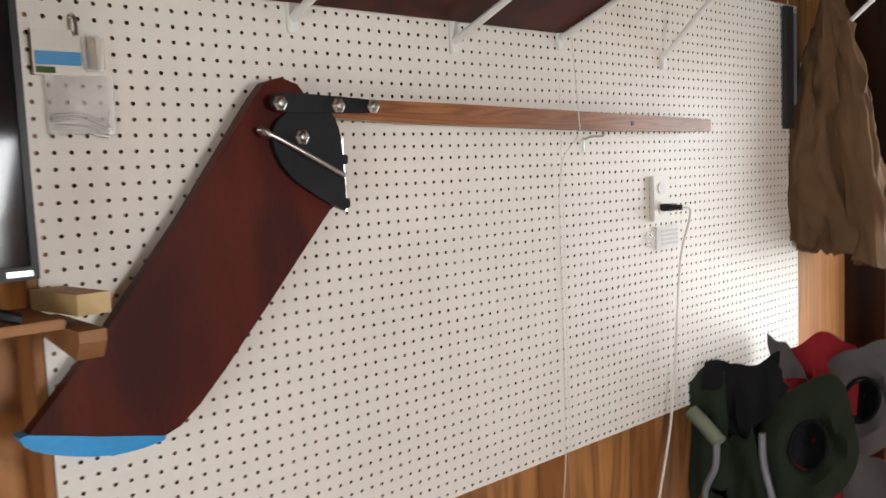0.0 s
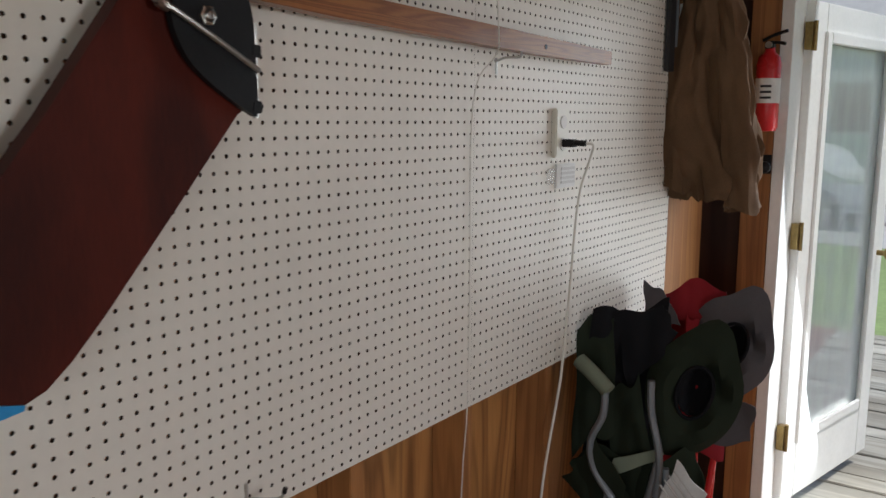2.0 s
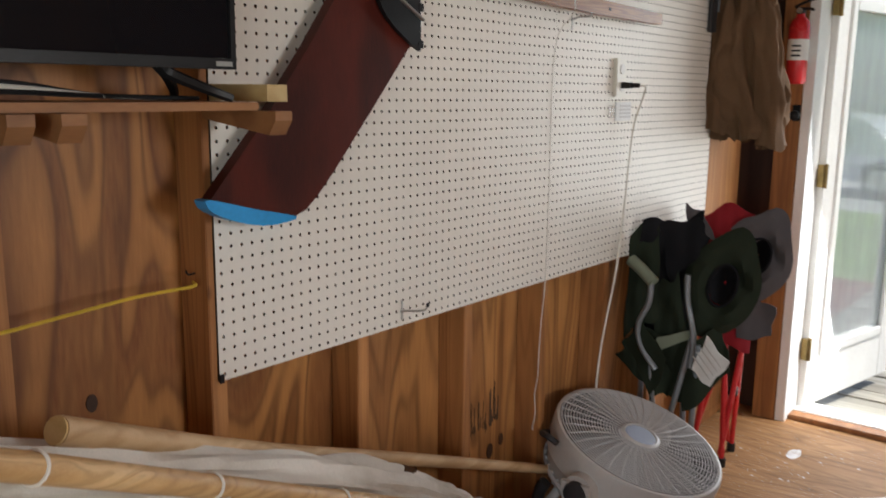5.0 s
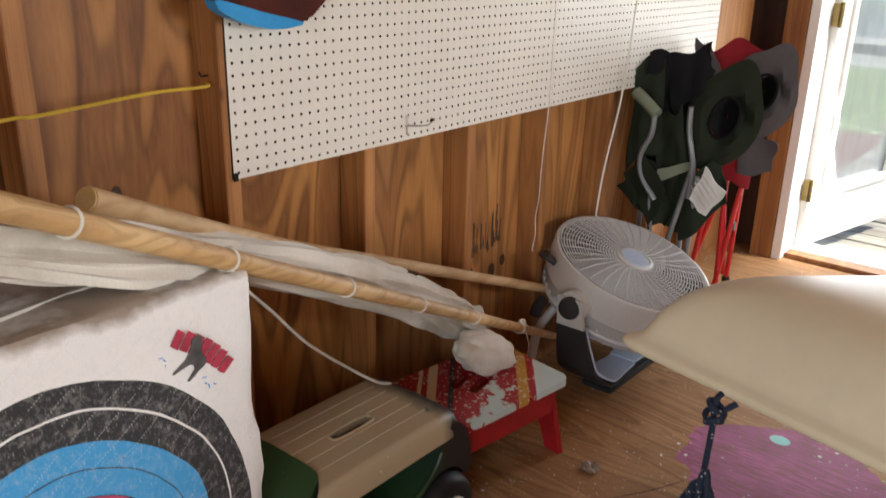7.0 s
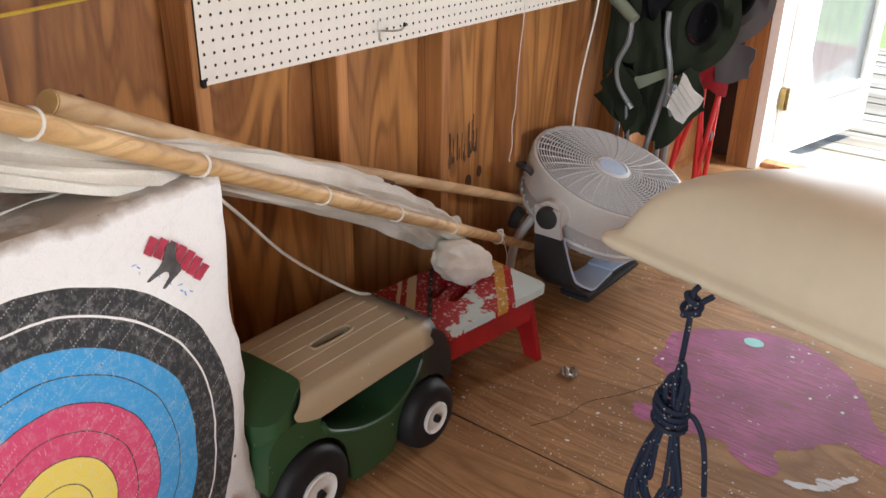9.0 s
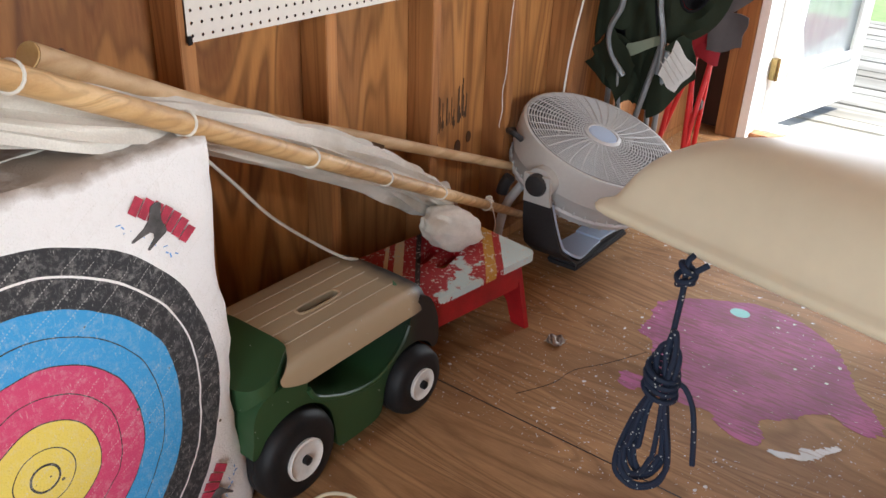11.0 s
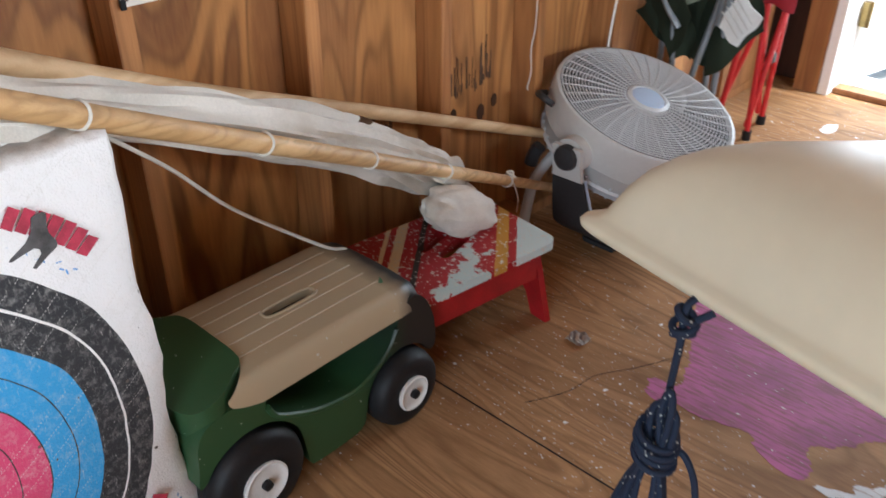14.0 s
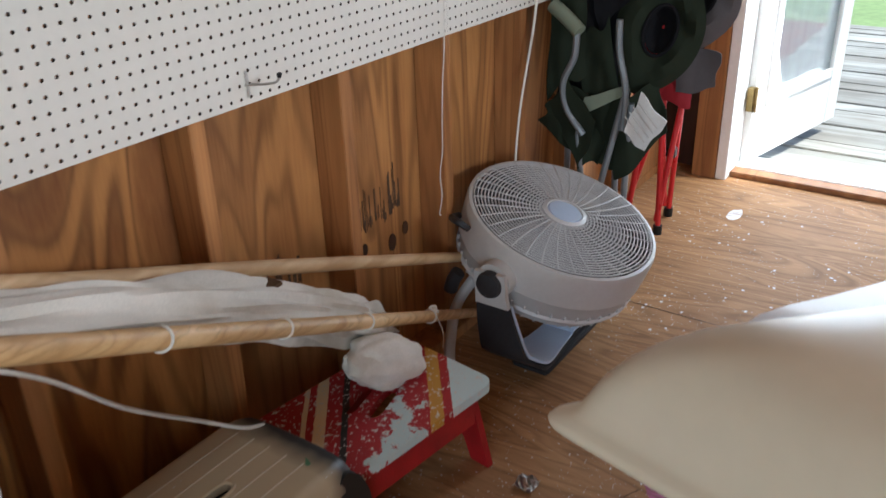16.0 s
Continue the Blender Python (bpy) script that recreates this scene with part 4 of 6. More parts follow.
# ---- archery target ----
def target():
    ob = thing("archery_target", (-0.095, 1.19, 0.385), "white woven archery bag target with printed rings, stained brown", "target")
    x0, x1, y0, y1, z0, z1 = -0.50, 0.298, 1.185, 1.47, 0.0, 0.852
    bm = bmesh.new()
    bmesh.ops.create_cube(bm, size=2)
    bmesh.ops.subdivide_edges(bm, edges=bm.edges[:], cuts=22, use_grid_fill=True)
    for v in bm.verts:
        u = v.co.copy()
        k = 26.0
        m = (abs(u.x) ** k + abs(u.y) ** k + abs(u.z) ** k) ** (1 / k)
        q = u / m
        bulge = 0.025 * (1 - u.x * u.x) * (1 - u.z * u.z) * (-1 if u.y < -0.9 else 0)
        p = Vector(((x0 + x1) / 2 + q.x * (x1 - x0) / 2, (y0 + y1) / 2 + q.y * (y1 - y0) / 2 + bulge, (z0 + z1) / 2 + q.z * (z1 - z0) / 2))
        d = wob(p, 5, 0.010, 3) + wob(p, 14, 0.006, 9) + wob(p, 34, 0.0025, 5)
        low = max(0.0, 0.35 - p.z)
        p += Vector((q.x * (d + low * 0.10), q.y * d, q.z * d * (1.0 if p.z > 0.1 else 0.0)))
        p.z = max(p.z, 0.001)
        v.co = p
    part("bag", bm, TARGET, ob, smooth=True)
    part("top_cord", tube([(-0.62, 1.22, 0.842), (-0.3, 1.25, 0.853), (0.02, 1.30, 0.853), (0.16, 1.315, 0.853), (0.20, 1.36, 0.86)], 0.005, 7), STRING, ob, "white cord across the top")
    # printed badge beside the rings: a slanted red band, a dark shape, a thin blue line
    for cx, cz, turn in ((0.177, 0.736, -42), (0.205, 0.135, 62)):
        t = radians(turn)
        c, sn = math.cos(t), math.sin(t)

        def put(pts, y, name, material, lab=""):
            bm = slab([(cx + a * c - b * sn, cz + a * sn + b * c) for a, b in pts], "y", y - 0.0012, y)
            part(name, bm, material, ob, lab)
        yb = 1.176 if cz > 0.5 else 1.170
        for k in range(7):
            a = -0.066 + k * 0.019
            arch = 0.010 * (1 - ((k - 3) / 3) ** 2)
            lean = 0.004 * (k - 3) / 3
            lo, hi = -0.013 + arch * 0.4, 0.017 + arch
            put([(a, lo), (a + 0.0165, lo), (a + 0.0165 + lean, hi), (a + lean, hi)], yb, "red_bar", BADGERED)
        figure = [(-0.030, 0.022), (-0.022, 0.026), (-0.014, 0.014), (-0.004, 0.002), (0.010, -0.004), (0.016, -0.012), (0.010, -0.030), (0.004, -0.052), (-0.001, -0.052), (0.001, -0.028), (-0.012, -0.024), (-0.030, -0.050), (-0.035, -0.048), (-0.026, -0.022), (-0.028, -0.002), (-0.036, 0.012)]
        put(smooth_outline(figure, 2), yb - 0.0014, "dark_figure", BADGEGREY)
        for k in range(15):
            a = -0.074 + k * 0.0092
            b = -0.040 + 0.004 * math.sin(k * 2.4)
            put([(a, b), (a + 0.006, b + 0.005 * math.cos(k * 1.7)), (a + 0.0068, b + 0.0022 + 0.005 * math.cos(k * 1.7)), (a + 0.0008, b + 0.0024)], yb, "blue_bar", BADGEBLUE)


target()


# ---- poles, sail canvas, lacing ----
A0, A1 = Vector((-0.95, 1.045, 1.498)), Vector((1.69, 1.40, 0.142))


def on_pole(x):
    t = (x - 0.262) / (1.416 - 0.262)
    return Vector((0.262, 1.210, 0.872)).lerp(Vector((1.416, 1.370, 0.287)), t)


sp = thing("spar", (0.4, 1.22, 0.15), "long varnished round wooden spar with lacing rings", "spar", "spars")
part("pole", tube([on_pole(x) for x in (-0.95, -0.4, 0.26, 0.9, 1.416, 1.68)], [0.024, 0.0125], 16, 3), POLE, sp, smooth=True)
sp2 = thing("spar", (0.9, 1.45, 0.3), "raw pine round spar behind the canvas", "spar", "spars")
part("pole", tube([(0.068, 1.285, 1.005), (0.56, 1.43, 0.762), (1.0, 1.462, 0.585), (1.735, 1.475, 0.288)], [0.022, 0.014], 14, 3), RAWPOLE, sp2, smooth=True)
d = Vector((0.068 - 0.56, 1.285 - 1.43, 1.005 - 0.762)).normalized()
part("sawn_end", rod(Vector((0.068, 1.285, 1.005)), Vector((0.068, 1.285, 1.005)) + d * 0.003, 0.0205, seg=16), YELLOWWOOD, sp2, "pale sawn end grain")
for x in (-0.32, -0.02, 0.265, 0.585, 0.86, 1.13, 1.415):
    c, d = on_pole(x), (A1 - A0).normalized()
    m = Matrix.Translation(c) @ d.to_track_quat("Z", "Y").to_matrix().to_4x4() @ pose(0, 0, 0, 0, 18)
    r = 0.0235 - 0.007 * (x + 0.32) / 1.7
    part("lacing_ring", tube([m @ Vector((r * math.cos(k * math.pi / 8), r * math.sin(k * math.pi / 8), 0.0)) for k in range(17)], 0.0028, 6, 1), STRING, sp, "white cord lacing")
part("knot", tube([on_pole(1.425) + Vector((0, -0.012, 0.014)), on_pole(1.42) + Vector((0.01, -0.008, 0.026)), on_pole(1.43) + Vector((-0.012, 0, 0.03)), on_pole(1.43) + Vector((0.004, -0.016, 0.016))], 0.0035, 6), STRING, sp)
part("loose_end", tube([on_pole(1.425) + Vector((0, -0.018, 0)), on_pole(1.44) + Vector((0.008, -0.02, -0.05)), on_pole(1.44) + Vector((0.004, -0.02, -0.09))], 0.0015, 5), STRING, sp)


def canvas(u, v):
    """A furled sail: long folds between the two spars, bunched at the low end."""
    x = -0.75 + 2.06 * u
    c = on_pole(x)
    end = max(0.0, (u - 0.80) / 0.20)
    far_y, far_z = 1.30 + 0.165 * min(1, max(0, u * 1.15)), c.z + 0.052 - 0.05 * end
    a = 2 * math.pi * v
    k0 = min(1.0, max(0.0, (x + 0.25) / 0.85))
    drop = -0.10 + 0.088 * k0 * k0 * (3 - 2 * k0)
    mid = Vector((x, (c.y + far_y) / 2 + 0.02, (c.z + far_z) / 2 - 0.004 - 0.02 * end + drop))
    w, h = 0.085 - 0.02 * end, (0.054 + 0.010 * math.sin(u * 9)) * (1 - 0.15 * end)
    p = mid + Vector((0, w * math.cos(a), h * math.sin(a)))
    fold = wob((x * 1.6, math.cos(a) * 1.6, math.sin(a) * 1.6), 2.2, 0.034, 2) + wob((x * 1.2, math.cos(a) * 3, math.sin(a) * 3), 2.6, 0.026, 7)
    crush = end * (wob((x * 9, math.cos(a) * 2, math.sin(a) * 2), 1.6, 0.035, 5))
    k = 1.0 if end < 0.85 else max(0.05, math.sqrt(max(0.0, 1 - ((end - 0.85) / 0.15) ** 2)))
    q = mid + (p - mid) * k + Vector((0, math.cos(a), math.sin(a))) * (fold * 0.8 + crush) * k
    return q


cv = thing("furled_sail", (0.5, 1.33, 0.3), "off-white cotton sail rolled loosely between two spars", "sail")
part("canvas", sheet(canvas, 150, 48), CANVAS, cv, smooth=True)


def bunch(u, v):
    a, b = 2 * math.pi * u, math.pi * v
    d = Vector((math.sin(b) * math.cos(a), math.sin(b) * math.sin(a), math.cos(b)))
    r = 1 + wob((d.x * 0.8, d.y * 1.6, d.z * 1.6), 1.2, 0.16, 4) + wob((d.x * 1.2 + d.z, d.y * 0.8, d.z * 2.2), 1.3, 0.14, 8)
    for w, q in ((0.055, (d.x * 1.5 + d.z, d.y * 1.5, d.z * 1.9 - d.x)), (0.018, (d.x * 4, d.y * 3 + d.x, d.z * 4))):
        r -= w * (1 - min(1.0, abs(noise.noise(Vector(q) * 1.3 + Vector((5, 2, 9)))) * 2.2)) ** 3
    return Vector((1.165, 1.312, 0.318)) + Vector((d.x * 0.122, d.y * 0.066, d.z * 0.066 - d.x * 0.045)) * r


part("bunched_end", sheet(bunch, 56, 36), CANVAS, cv, "crumpled canvas end", smooth=True)
part("canvas_patch", box((0.90, 1.36, 0.605), (0.935, 1.40, 0.612)), KHAKI, cv)

wc = thing("white_rope", (0.6, 1.3, 0.3), "white rope sagging from the target to the toy cart", "rope")
part("cord", tube([(0.20, 1.30, 0.852), (0.262, 1.27, 0.842), (0.31, 1.27, 0.812), (0.38, 1.32, 0.748), (0.47, 1.36, 0.66), (0.575, 1.37, 0.542), (0.72, 1.385, 0.415), (0.80, 1.372, 0.352), (0.845, 1.372, 0.329), (0.872, 1.385, 0.296), (0.88, 1.40, 0.25)], 0.0038, 8), STRING, wc, smooth=True)
yr = thing("yellow_rope", (0.42, 1.05, 0.0), "loop of cream rope lying on the floor", "rope")
part("loop", tube([(0.32, 1.04, 0.006), (0.34, 1.085, 0.006), (0.369, 1.097, 0.006), (0.407, 1.106, 0.006), (0.446, 1.095, 0.006), (0.47, 1.059, 0.006), (0.468, 1.022, 0.006), (0.448, 0.991, 0.006), (0.42, 0.978, 0.006), (0.37, 0.972, 0.006), (0.33, 0.99, 0.007), (0.318, 1.03, 0.012)], 0.0042, 8), CREAMCORD, yr, smooth=True)


# ---- ride-on toy cart ----
def cart():
    ob = thing("toy_cart", (0.622, 1.302, 0.0), "green plastic garden scoot cart with tan seat and black wheels", "cart")
    bw = 0.148
    def arc(cx, cz, r, a0, a1, n=7):
        return [(cx + r * math.cos(radians(a0 + (a1 - a0) * k / (n - 1))), cz + r * math.sin(radians(a0 + (a1 - a0) * k / (n - 1)))) for k in range(n)]
    side = [(-0.168, 0.292), (-0.245, 0.296), (-0.290, 0.288), (-0.313, 0.255), (-0.318, 0.205), (-0.324, 0.165)]
    side += arc(-0.208, 0.108, 0.117, 150, 20, 9) + [(-0.088, 0.085), (-0.082, 0.050), (-0.06, 0.040), (0.03, 0.040), (0.062, 0.050), (0.072, 0.075)]
    side += arc(0.176, 0.092, 0.100, 165, 28, 9) + [(0.284, 0.150), (0.283, 0.205), (0.272, 0.245), (0.252, 0.285), (0.222, 0.308), (0.200, 0.300), (0.178, 0.285)]
    side += [(0.168, 0.252), (0.142, 0.216), (0.098, 0.184), (0.044, 0.166), (-0.01, 0.170), (-0.06, 0.182), (-0.11, 0.204), (-0.150, 0.228), (-0.168, 0.262)]
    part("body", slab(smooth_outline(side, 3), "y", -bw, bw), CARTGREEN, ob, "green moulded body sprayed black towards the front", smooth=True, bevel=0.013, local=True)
    # tray wall coloured black to carry the shade under the seat
    part("tray_wall", slab([(-0.17, 0.17), (0.2, 0.17), (0.21, 0.30), (-0.17, 0.30)], "y", 0.0, 0.02), BLACK, ob, "inner tray wall, shade under the seat put in its black", local=True)
    part("tray_lip", tube([(-0.166, -bw - 0.001, 0.255), (-0.150, -bw - 0.002, 0.226), (-0.11, -bw - 0.003, 0.202), (-0.06, -bw - 0.004, 0.180), (-0.01, -bw - 0.004, 0.168), (0.044, -bw - 0.004, 0.164), (0.098, -bw - 0.003, 0.182), (0.142, -bw - 0.002, 0.214), (0.166, -bw - 0.001, 0.250)], 0.0065, 8), CARTGREEN, ob, smooth=True, local=True)
    cap = smooth_outline([(-0.174, -0.090), (-0.170, 0.0), (-0.174, 0.090), (-0.204, 0.119), (-0.252, 0.147), (-0.294, 0.138), (-0.314, 0.095), (-0.318, 0.0), (-0.314, -0.095), (-0.294, -0.138), (-0.252, -0.147), (-0.204, -0.119)], 4)
    bm = slab(cap, "z", 0.26, 0.346)
    for v in bm.verts:
        if v.co.z > 0.3:
            v.co.z -= 0.9 * max(0.0, -0.215 - v.co.x) ** 1.4
    part("rear_hump", bm, CARTGREEN, ob, "dark green hump behind the seat", smooth=True, bevel=0.012, local=True)

    # seat shell, crowned, with a drooping lip along both sides, grooves and a grip slot
    def crown(x):
        return 0.338 - 0.10 * max(0.0, x - 0.12) ** 1.5 - 0.55 * max(0.0, x - 0.20) ** 1.3

    def seat(u, v):
        e = 2 * v - 1
        back = -0.178 - 0.066 * min(1.0, max(0.0, (abs(e) - 0.55) / 0.40)) ** 1.5
        x = back + (0.262 - back) * u
        k = min(1.0, abs(e) / 0.70)
        lip = max(0.0, (abs(e) - 0.70) / 0.30)
        half = 0.153 - 0.022 * max(0.0, (x - 0.17) / 0.09) ** 2
        y = (half - 0.034) * k + 0.034 * math.sin(lip * math.pi / 2)
        drop = 0.058 * min(1.0, 0.35 + 0.65 * math.sqrt(max(0.0, u) / 0.14)) if u < 0.14 else 0.058
        z = crown(x) - 0.004 * k * k - drop * (1 - math.cos(lip * math.pi / 2)) ** 1.1
        z -= 0.030 * max(0.0, (u - 0.93) / 0.07) ** 2
        return Vector((x, math.copysign(y, e), z))
    slot = smooth_outline([(-0.045, -0.015), (0.05, -0.015), (0.066, 0.0), (0.05, 0.015), (-0.045, 0.015), (-0.061, 0.0)], 4)
    bm = sheet(seat, 120, 110)
    inside = []
    for f in bm.faces:
        q = f.calc_center_median()
        if abs(q.y + 0.012) < 0.0145 and q.z > 0.3 and max(0.0, abs(q.x - 0.003) - 0.045) ** 2 + (q.y + 0.012) ** 2 < 0.0145 ** 2:
            inside.append(f)
    bmesh.ops.delete(bm, geom=inside, context="FACES")
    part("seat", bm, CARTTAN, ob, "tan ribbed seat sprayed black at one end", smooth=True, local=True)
    for y in (-0.083, -0.041, 0.003, 0.045, 0.087):
        way = [(x, y, crown(x) - 0.004 * (y / 0.119) ** 2 + 0.0004) for x in [-0.168 + 0.345 * k / 8 for k in range(9)]]
        part("seat_groove", tube(way, 0.0015, 6, 0), PALEGROOVE, ob, "worn pale groove", local=True)
    part("slot_rim", tube([(a, b - 0.012, 0.337) for a, b in slot] + [(slot[0][0], slot[0][1] - 0.012, 0.337)], 0.0040, 7, 0), CARTTAN, ob, smooth=True, local=True)
    bm = bmesh.new()
    wall = [[bm.verts.new((a, b - 0.012, z)) for a, b in slot] for z in (0.337, 0.318)]
    for k in range(len(slot)):
        j = (k + 1) % len(slot)
        bm.faces.new((wall[0][k], wall[0][j], wall[1][j], wall[1][k]))
    part("slot_wall", bm, CARTTAN, ob, smooth=True, local=True)
    # black slab below the slot stands for the shade in its depth
    part("slot_shade", slab([(a * 1.05, b * 1.05 - 0.012) for a, b in slot], "z", 0.312, 0.3175), BLACK, ob, local=True)
    part("seat_patch", slab(smooth_outline([(0.186, -0.092), (0.196, -0.06), (0.204, 0.0), (0.197, 0.05), (0.188, 0.052), (0.188, 0.0), (0.180, -0.06), (0.176, -0.09)], 3), "z", 0.322, 0.3345), GREENPATCH, ob, "smeared green paint", bevel=0.002, local=True)
    for x, y, r in ((-0.208, -0.128, 0.108), (0.176, -0.138, 0.091), (-0.208, 0.128, 0.108), (0.176, 0.138, 0.091)):
        e = -1 if y < 0 else 1
        k, m = r / 0.108, pose(x, y, r, 90 * -e)
        w = part("wheel", lathe([(0.045 * k, -0.042), (0.085 * k, -0.042), (0.101 * k, -0.033), (0.108 * k, -0.014), (0.108 * k, -0.003), (0.1065 * k, 0.0), (0.108 * k, 0.003), (0.108 * k, 0.014), (0.101 * k, 0.033), (0.090 * k, 0.042), (0.070 * k, 0.045), (0.045 * k, 0.043)], m, 40, cap=True), RUBBER, ob, "black plastic wheel", smooth=True, local=True)
        part("hub", lathe([(0.047 * k, 0.040), (0.050 * k, 0.050), (0.046 * k, 0.053), (0.041 * k, 0.048), (0.030 * k, 0.0455), (0.014 * k, 0.0475), (0.0, 0.0475)], m, 28), HUBWHITE, w, "white hub", smooth=True, local=True)
        part("axle_cap", lathe([(0.011, 0.046), (0.010, 0.058), (0.005, 0.061), (0.0, 0.061)], m, 14), BLACK, w, smooth=True, local=True)


cart()


# ---- step stool ----
def pierced(outer, holes, z0, z1):
    """A plate with holes through it, from flat outlines."""
    bm = bmesh.new()
    edges, loops = [], []
    for loop in [outer] + holes:
        vs = [bm.verts.new((a, b, z1)) for a, b in loop]
        edges += [bm.edges.new((vs[k], vs[(k + 1) % len(vs)])) for k in range(len(vs))]
        loops.append(vs)
    bmesh.ops.triangle_fill(bm, edges=edges, use_beauty=True)
    top = bm.faces[:]
    low = {v: bm.verts.new((v.co.x, v.co.y, z0)) for loop in loops for v in loop}
    for f in top:
        bm.faces.new([low[v] for v in reversed(f.verts)])
    for loop in loops:
        for k in range(len(loop)):
            a, b = loop[k], loop[(k + 1) % len(loop)]
            bm.faces.new((a, b, low[b], low[a]))
    return bm


def stool():
    ob = thing("step_stool", (1.098, 1.292, 0.0), "red wooden step stool with cream stripes and paint splashes", "stool", turn=-8)
    L, W = 0.228, 0.148
    top = []
    for sx, sy in ((-1, -1), (1, -1), (1, 1), (-1, 1)):
        base = {(-1, -1): 180, (1, -1): 270, (1, 1): 0, (-1, 1): 90}[(sx, sy)]
        top += [(sx * (L - 0.03) + 0.03 * math.cos(radians(base + 15 * k)), sy * (W - 0.03) + 0.03 * math.sin(radians(base + 15 * k))) for k in range(7)]

    def slot(cx, cy, ln, wd, turn):
        c, sn = math.cos(radians(turn)), math.sin(radians(turn))
        q = smooth_outline([(-ln, -wd), (0, -wd * 1.1), (ln, -wd), (ln + wd * 0.8, 0), (ln, wd), (0, wd * 1.1), (-ln, wd), (-ln - wd * 0.8, 0)], 3)
        return [(cx + a * c - b * sn, cy + a * sn + b * c) for a, b in q]
    part("tread", pierced(top, [slot(-0.012, 0.040, 0.050, 0.014, 20), slot(0.012, -0.012, 0.050, 0.014, 20)], 0.236, 0.258), STOOLTOP, ob, "painted striped tread with two grip slots", local=True)
    for y in (-0.125, 0.105):
        part("apron", box((-0.185, y, 0.150), (0.185, y + 0.018, 0.2355)), RED, ob, bevel=0.002, local=True)
    for e in (-1, 1):
        bm = slab([(-0.132, 0.0), (-0.078, 0.0), (-0.066, 0.07), (-0.04, 0.115), (0.0, 0.130), (0.04, 0.115), (0.066, 0.07), (0.078, 0.0), (0.132, 0.0), (0.112, 0.2355), (-0.112, 0.2355)], "x", e * 0.205 - 0.009, e * 0.205 + 0.009)
        for v in bm.verts:
            v.co.x += e * (0.025 - 0.17 * v.co.z)
        part("leg", bm, RED, ob, local=True)


stool()


# ---- floor fan ----
def fan():
    C, N = Vector((1.905, 1.255, 0.395)), Vector((0.0, -0.335, 0.942)).normalized()
    ob = thing("floor_fan", (1.885, 1.30, 0.0), "grey plastic floor fan tilted upward in a stand", "fan")
    m = Matrix.Translation(C) @ N.to_track_quat("Z", "Y").to_matrix().to_4x4()
    R = 0.276
    drum = [(R * 0.93, -0.003), (R * 0.955, 0.006), (R * 0.985, 0.004), (R, -0.010), (R * 0.995, -0.05), (R * 0.985, -0.10), (R * 0.965, -0.105), (R * 0.93, -0.155), (R * 0.86, -0.185), (R * 0.6, -0.200), (0.0, -0.205)]
    part("housing", lathe(drum, m, 64), GREYPLASTIC, ob, "round grey plastic housing", smooth=True)
    part("inner_wall", lathe([(R * 0.93, -0.003), (R * 0.90, -0.05), (R * 0.85, -0.15), (0.0, -0.16)], m, 48), FANINNER, ob, smooth=True)
    part("vent_ring", lathe([(R * 0.94, -0.150), (R * 0.96, -0.158), (R * 0.88, -0.188)], m, 64), GRILLE, ob)
    for k in range(44):
        a = 2 * math.pi * k / 44
        d = Vector((math.cos(a), math.sin(a), 0))
        part("vent_rib", rod(m @ (d * R * 0.955 + Vector((0, 0, -0.140))), m @ (d * R * 0.885 + Vector((0, 0, -0.188))), 0.0035, seg=5), GRILLE, ob)
    for k in range(20):
        r = 0.070 + k * 0.00985
        part("grille_ring", tube([m @ Vector((r * math.cos(2 * math.pi * j / 48), r * math.sin(2 * math.pi * j / 48), 0.006 + 0.006 * (1 - r / R))) for j in range(49)], 0.0023, 5, 0), GRILLE, ob)
    for k in range(36):
        a = 2 * math.pi * k / 36
        pts = []
        for j in range(6):
            r = 0.050 + (R * 0.945 - 0.050) * j / 5
            t = a + 0.10 * (j / 5) ** 1.5
            pts.append(m @ Vector((r * math.cos(t), r * math.sin(t), 0.0075 + 0.006 * (1 - r / R))))
        part("grille_spoke", tube(pts, 0.0020, 5, 0), GRILLE, ob)
    part("hub_ring", lathe([(0.066, 0.004), (0.064, 0.018), (0.053, 0.022), (0.050, 0.018)], m, 36), GRILLE, ob, smooth=True)
    hubp = part("hub_badge", lathe([(0.051, 0.016), (0.046, 0.021), (0.0, 0.0225)], m, 32), LIGHTPLASTIC, ob, "pale blue badge", smooth=True)
    part("badge_bar", box((-0.030, -0.006, 0.0222), (0.030, 0.006, 0.0238)), DARKPLASTIC, hubp, local=False).matrix_basis = BASE[ob.name].inverted() @ m
    for k in range(5):
        a = 2 * math.pi * k / 5
        def blade(u, v, a=a):
            r, t = 0.05 + 0.165 * u, a + (v - 0.5) * (0.75 + 0.25 * u) + 0.3 * u
            return m @ Vector((r * math.cos(t), r * math.sin(t), -0.06 + 0.05 * (v - 0.5)))
        part("blade", sheet(blade, 6, 6, 0.003), FANINNER, ob, smooth=True)
    # stand: one broad band bent into a yoke, charcoal outside and pale inside, with pivot knobs
    for e in (-1, 1):
        px = 1.885 + e * 0.285
        part("pivot_boss", rod((1.885 + e * 0.235, 1.297, 0.320), (px + e * 0.004, 1.297, 0.320), 0.050, seg=28), GREYPLASTIC, ob, smooth=True)
        part("pivot_knob", lathe([(0.036, 0), (0.037, 0.014), (0.033, 0.024), (0.018, 0.028), (0.0, 0.028)], pose(px + e * 0.008, 1.297, 0.320, 0, 90 * e), 28), DARKPLASTIC, ob, "charcoal pivot knob", smooth=True)

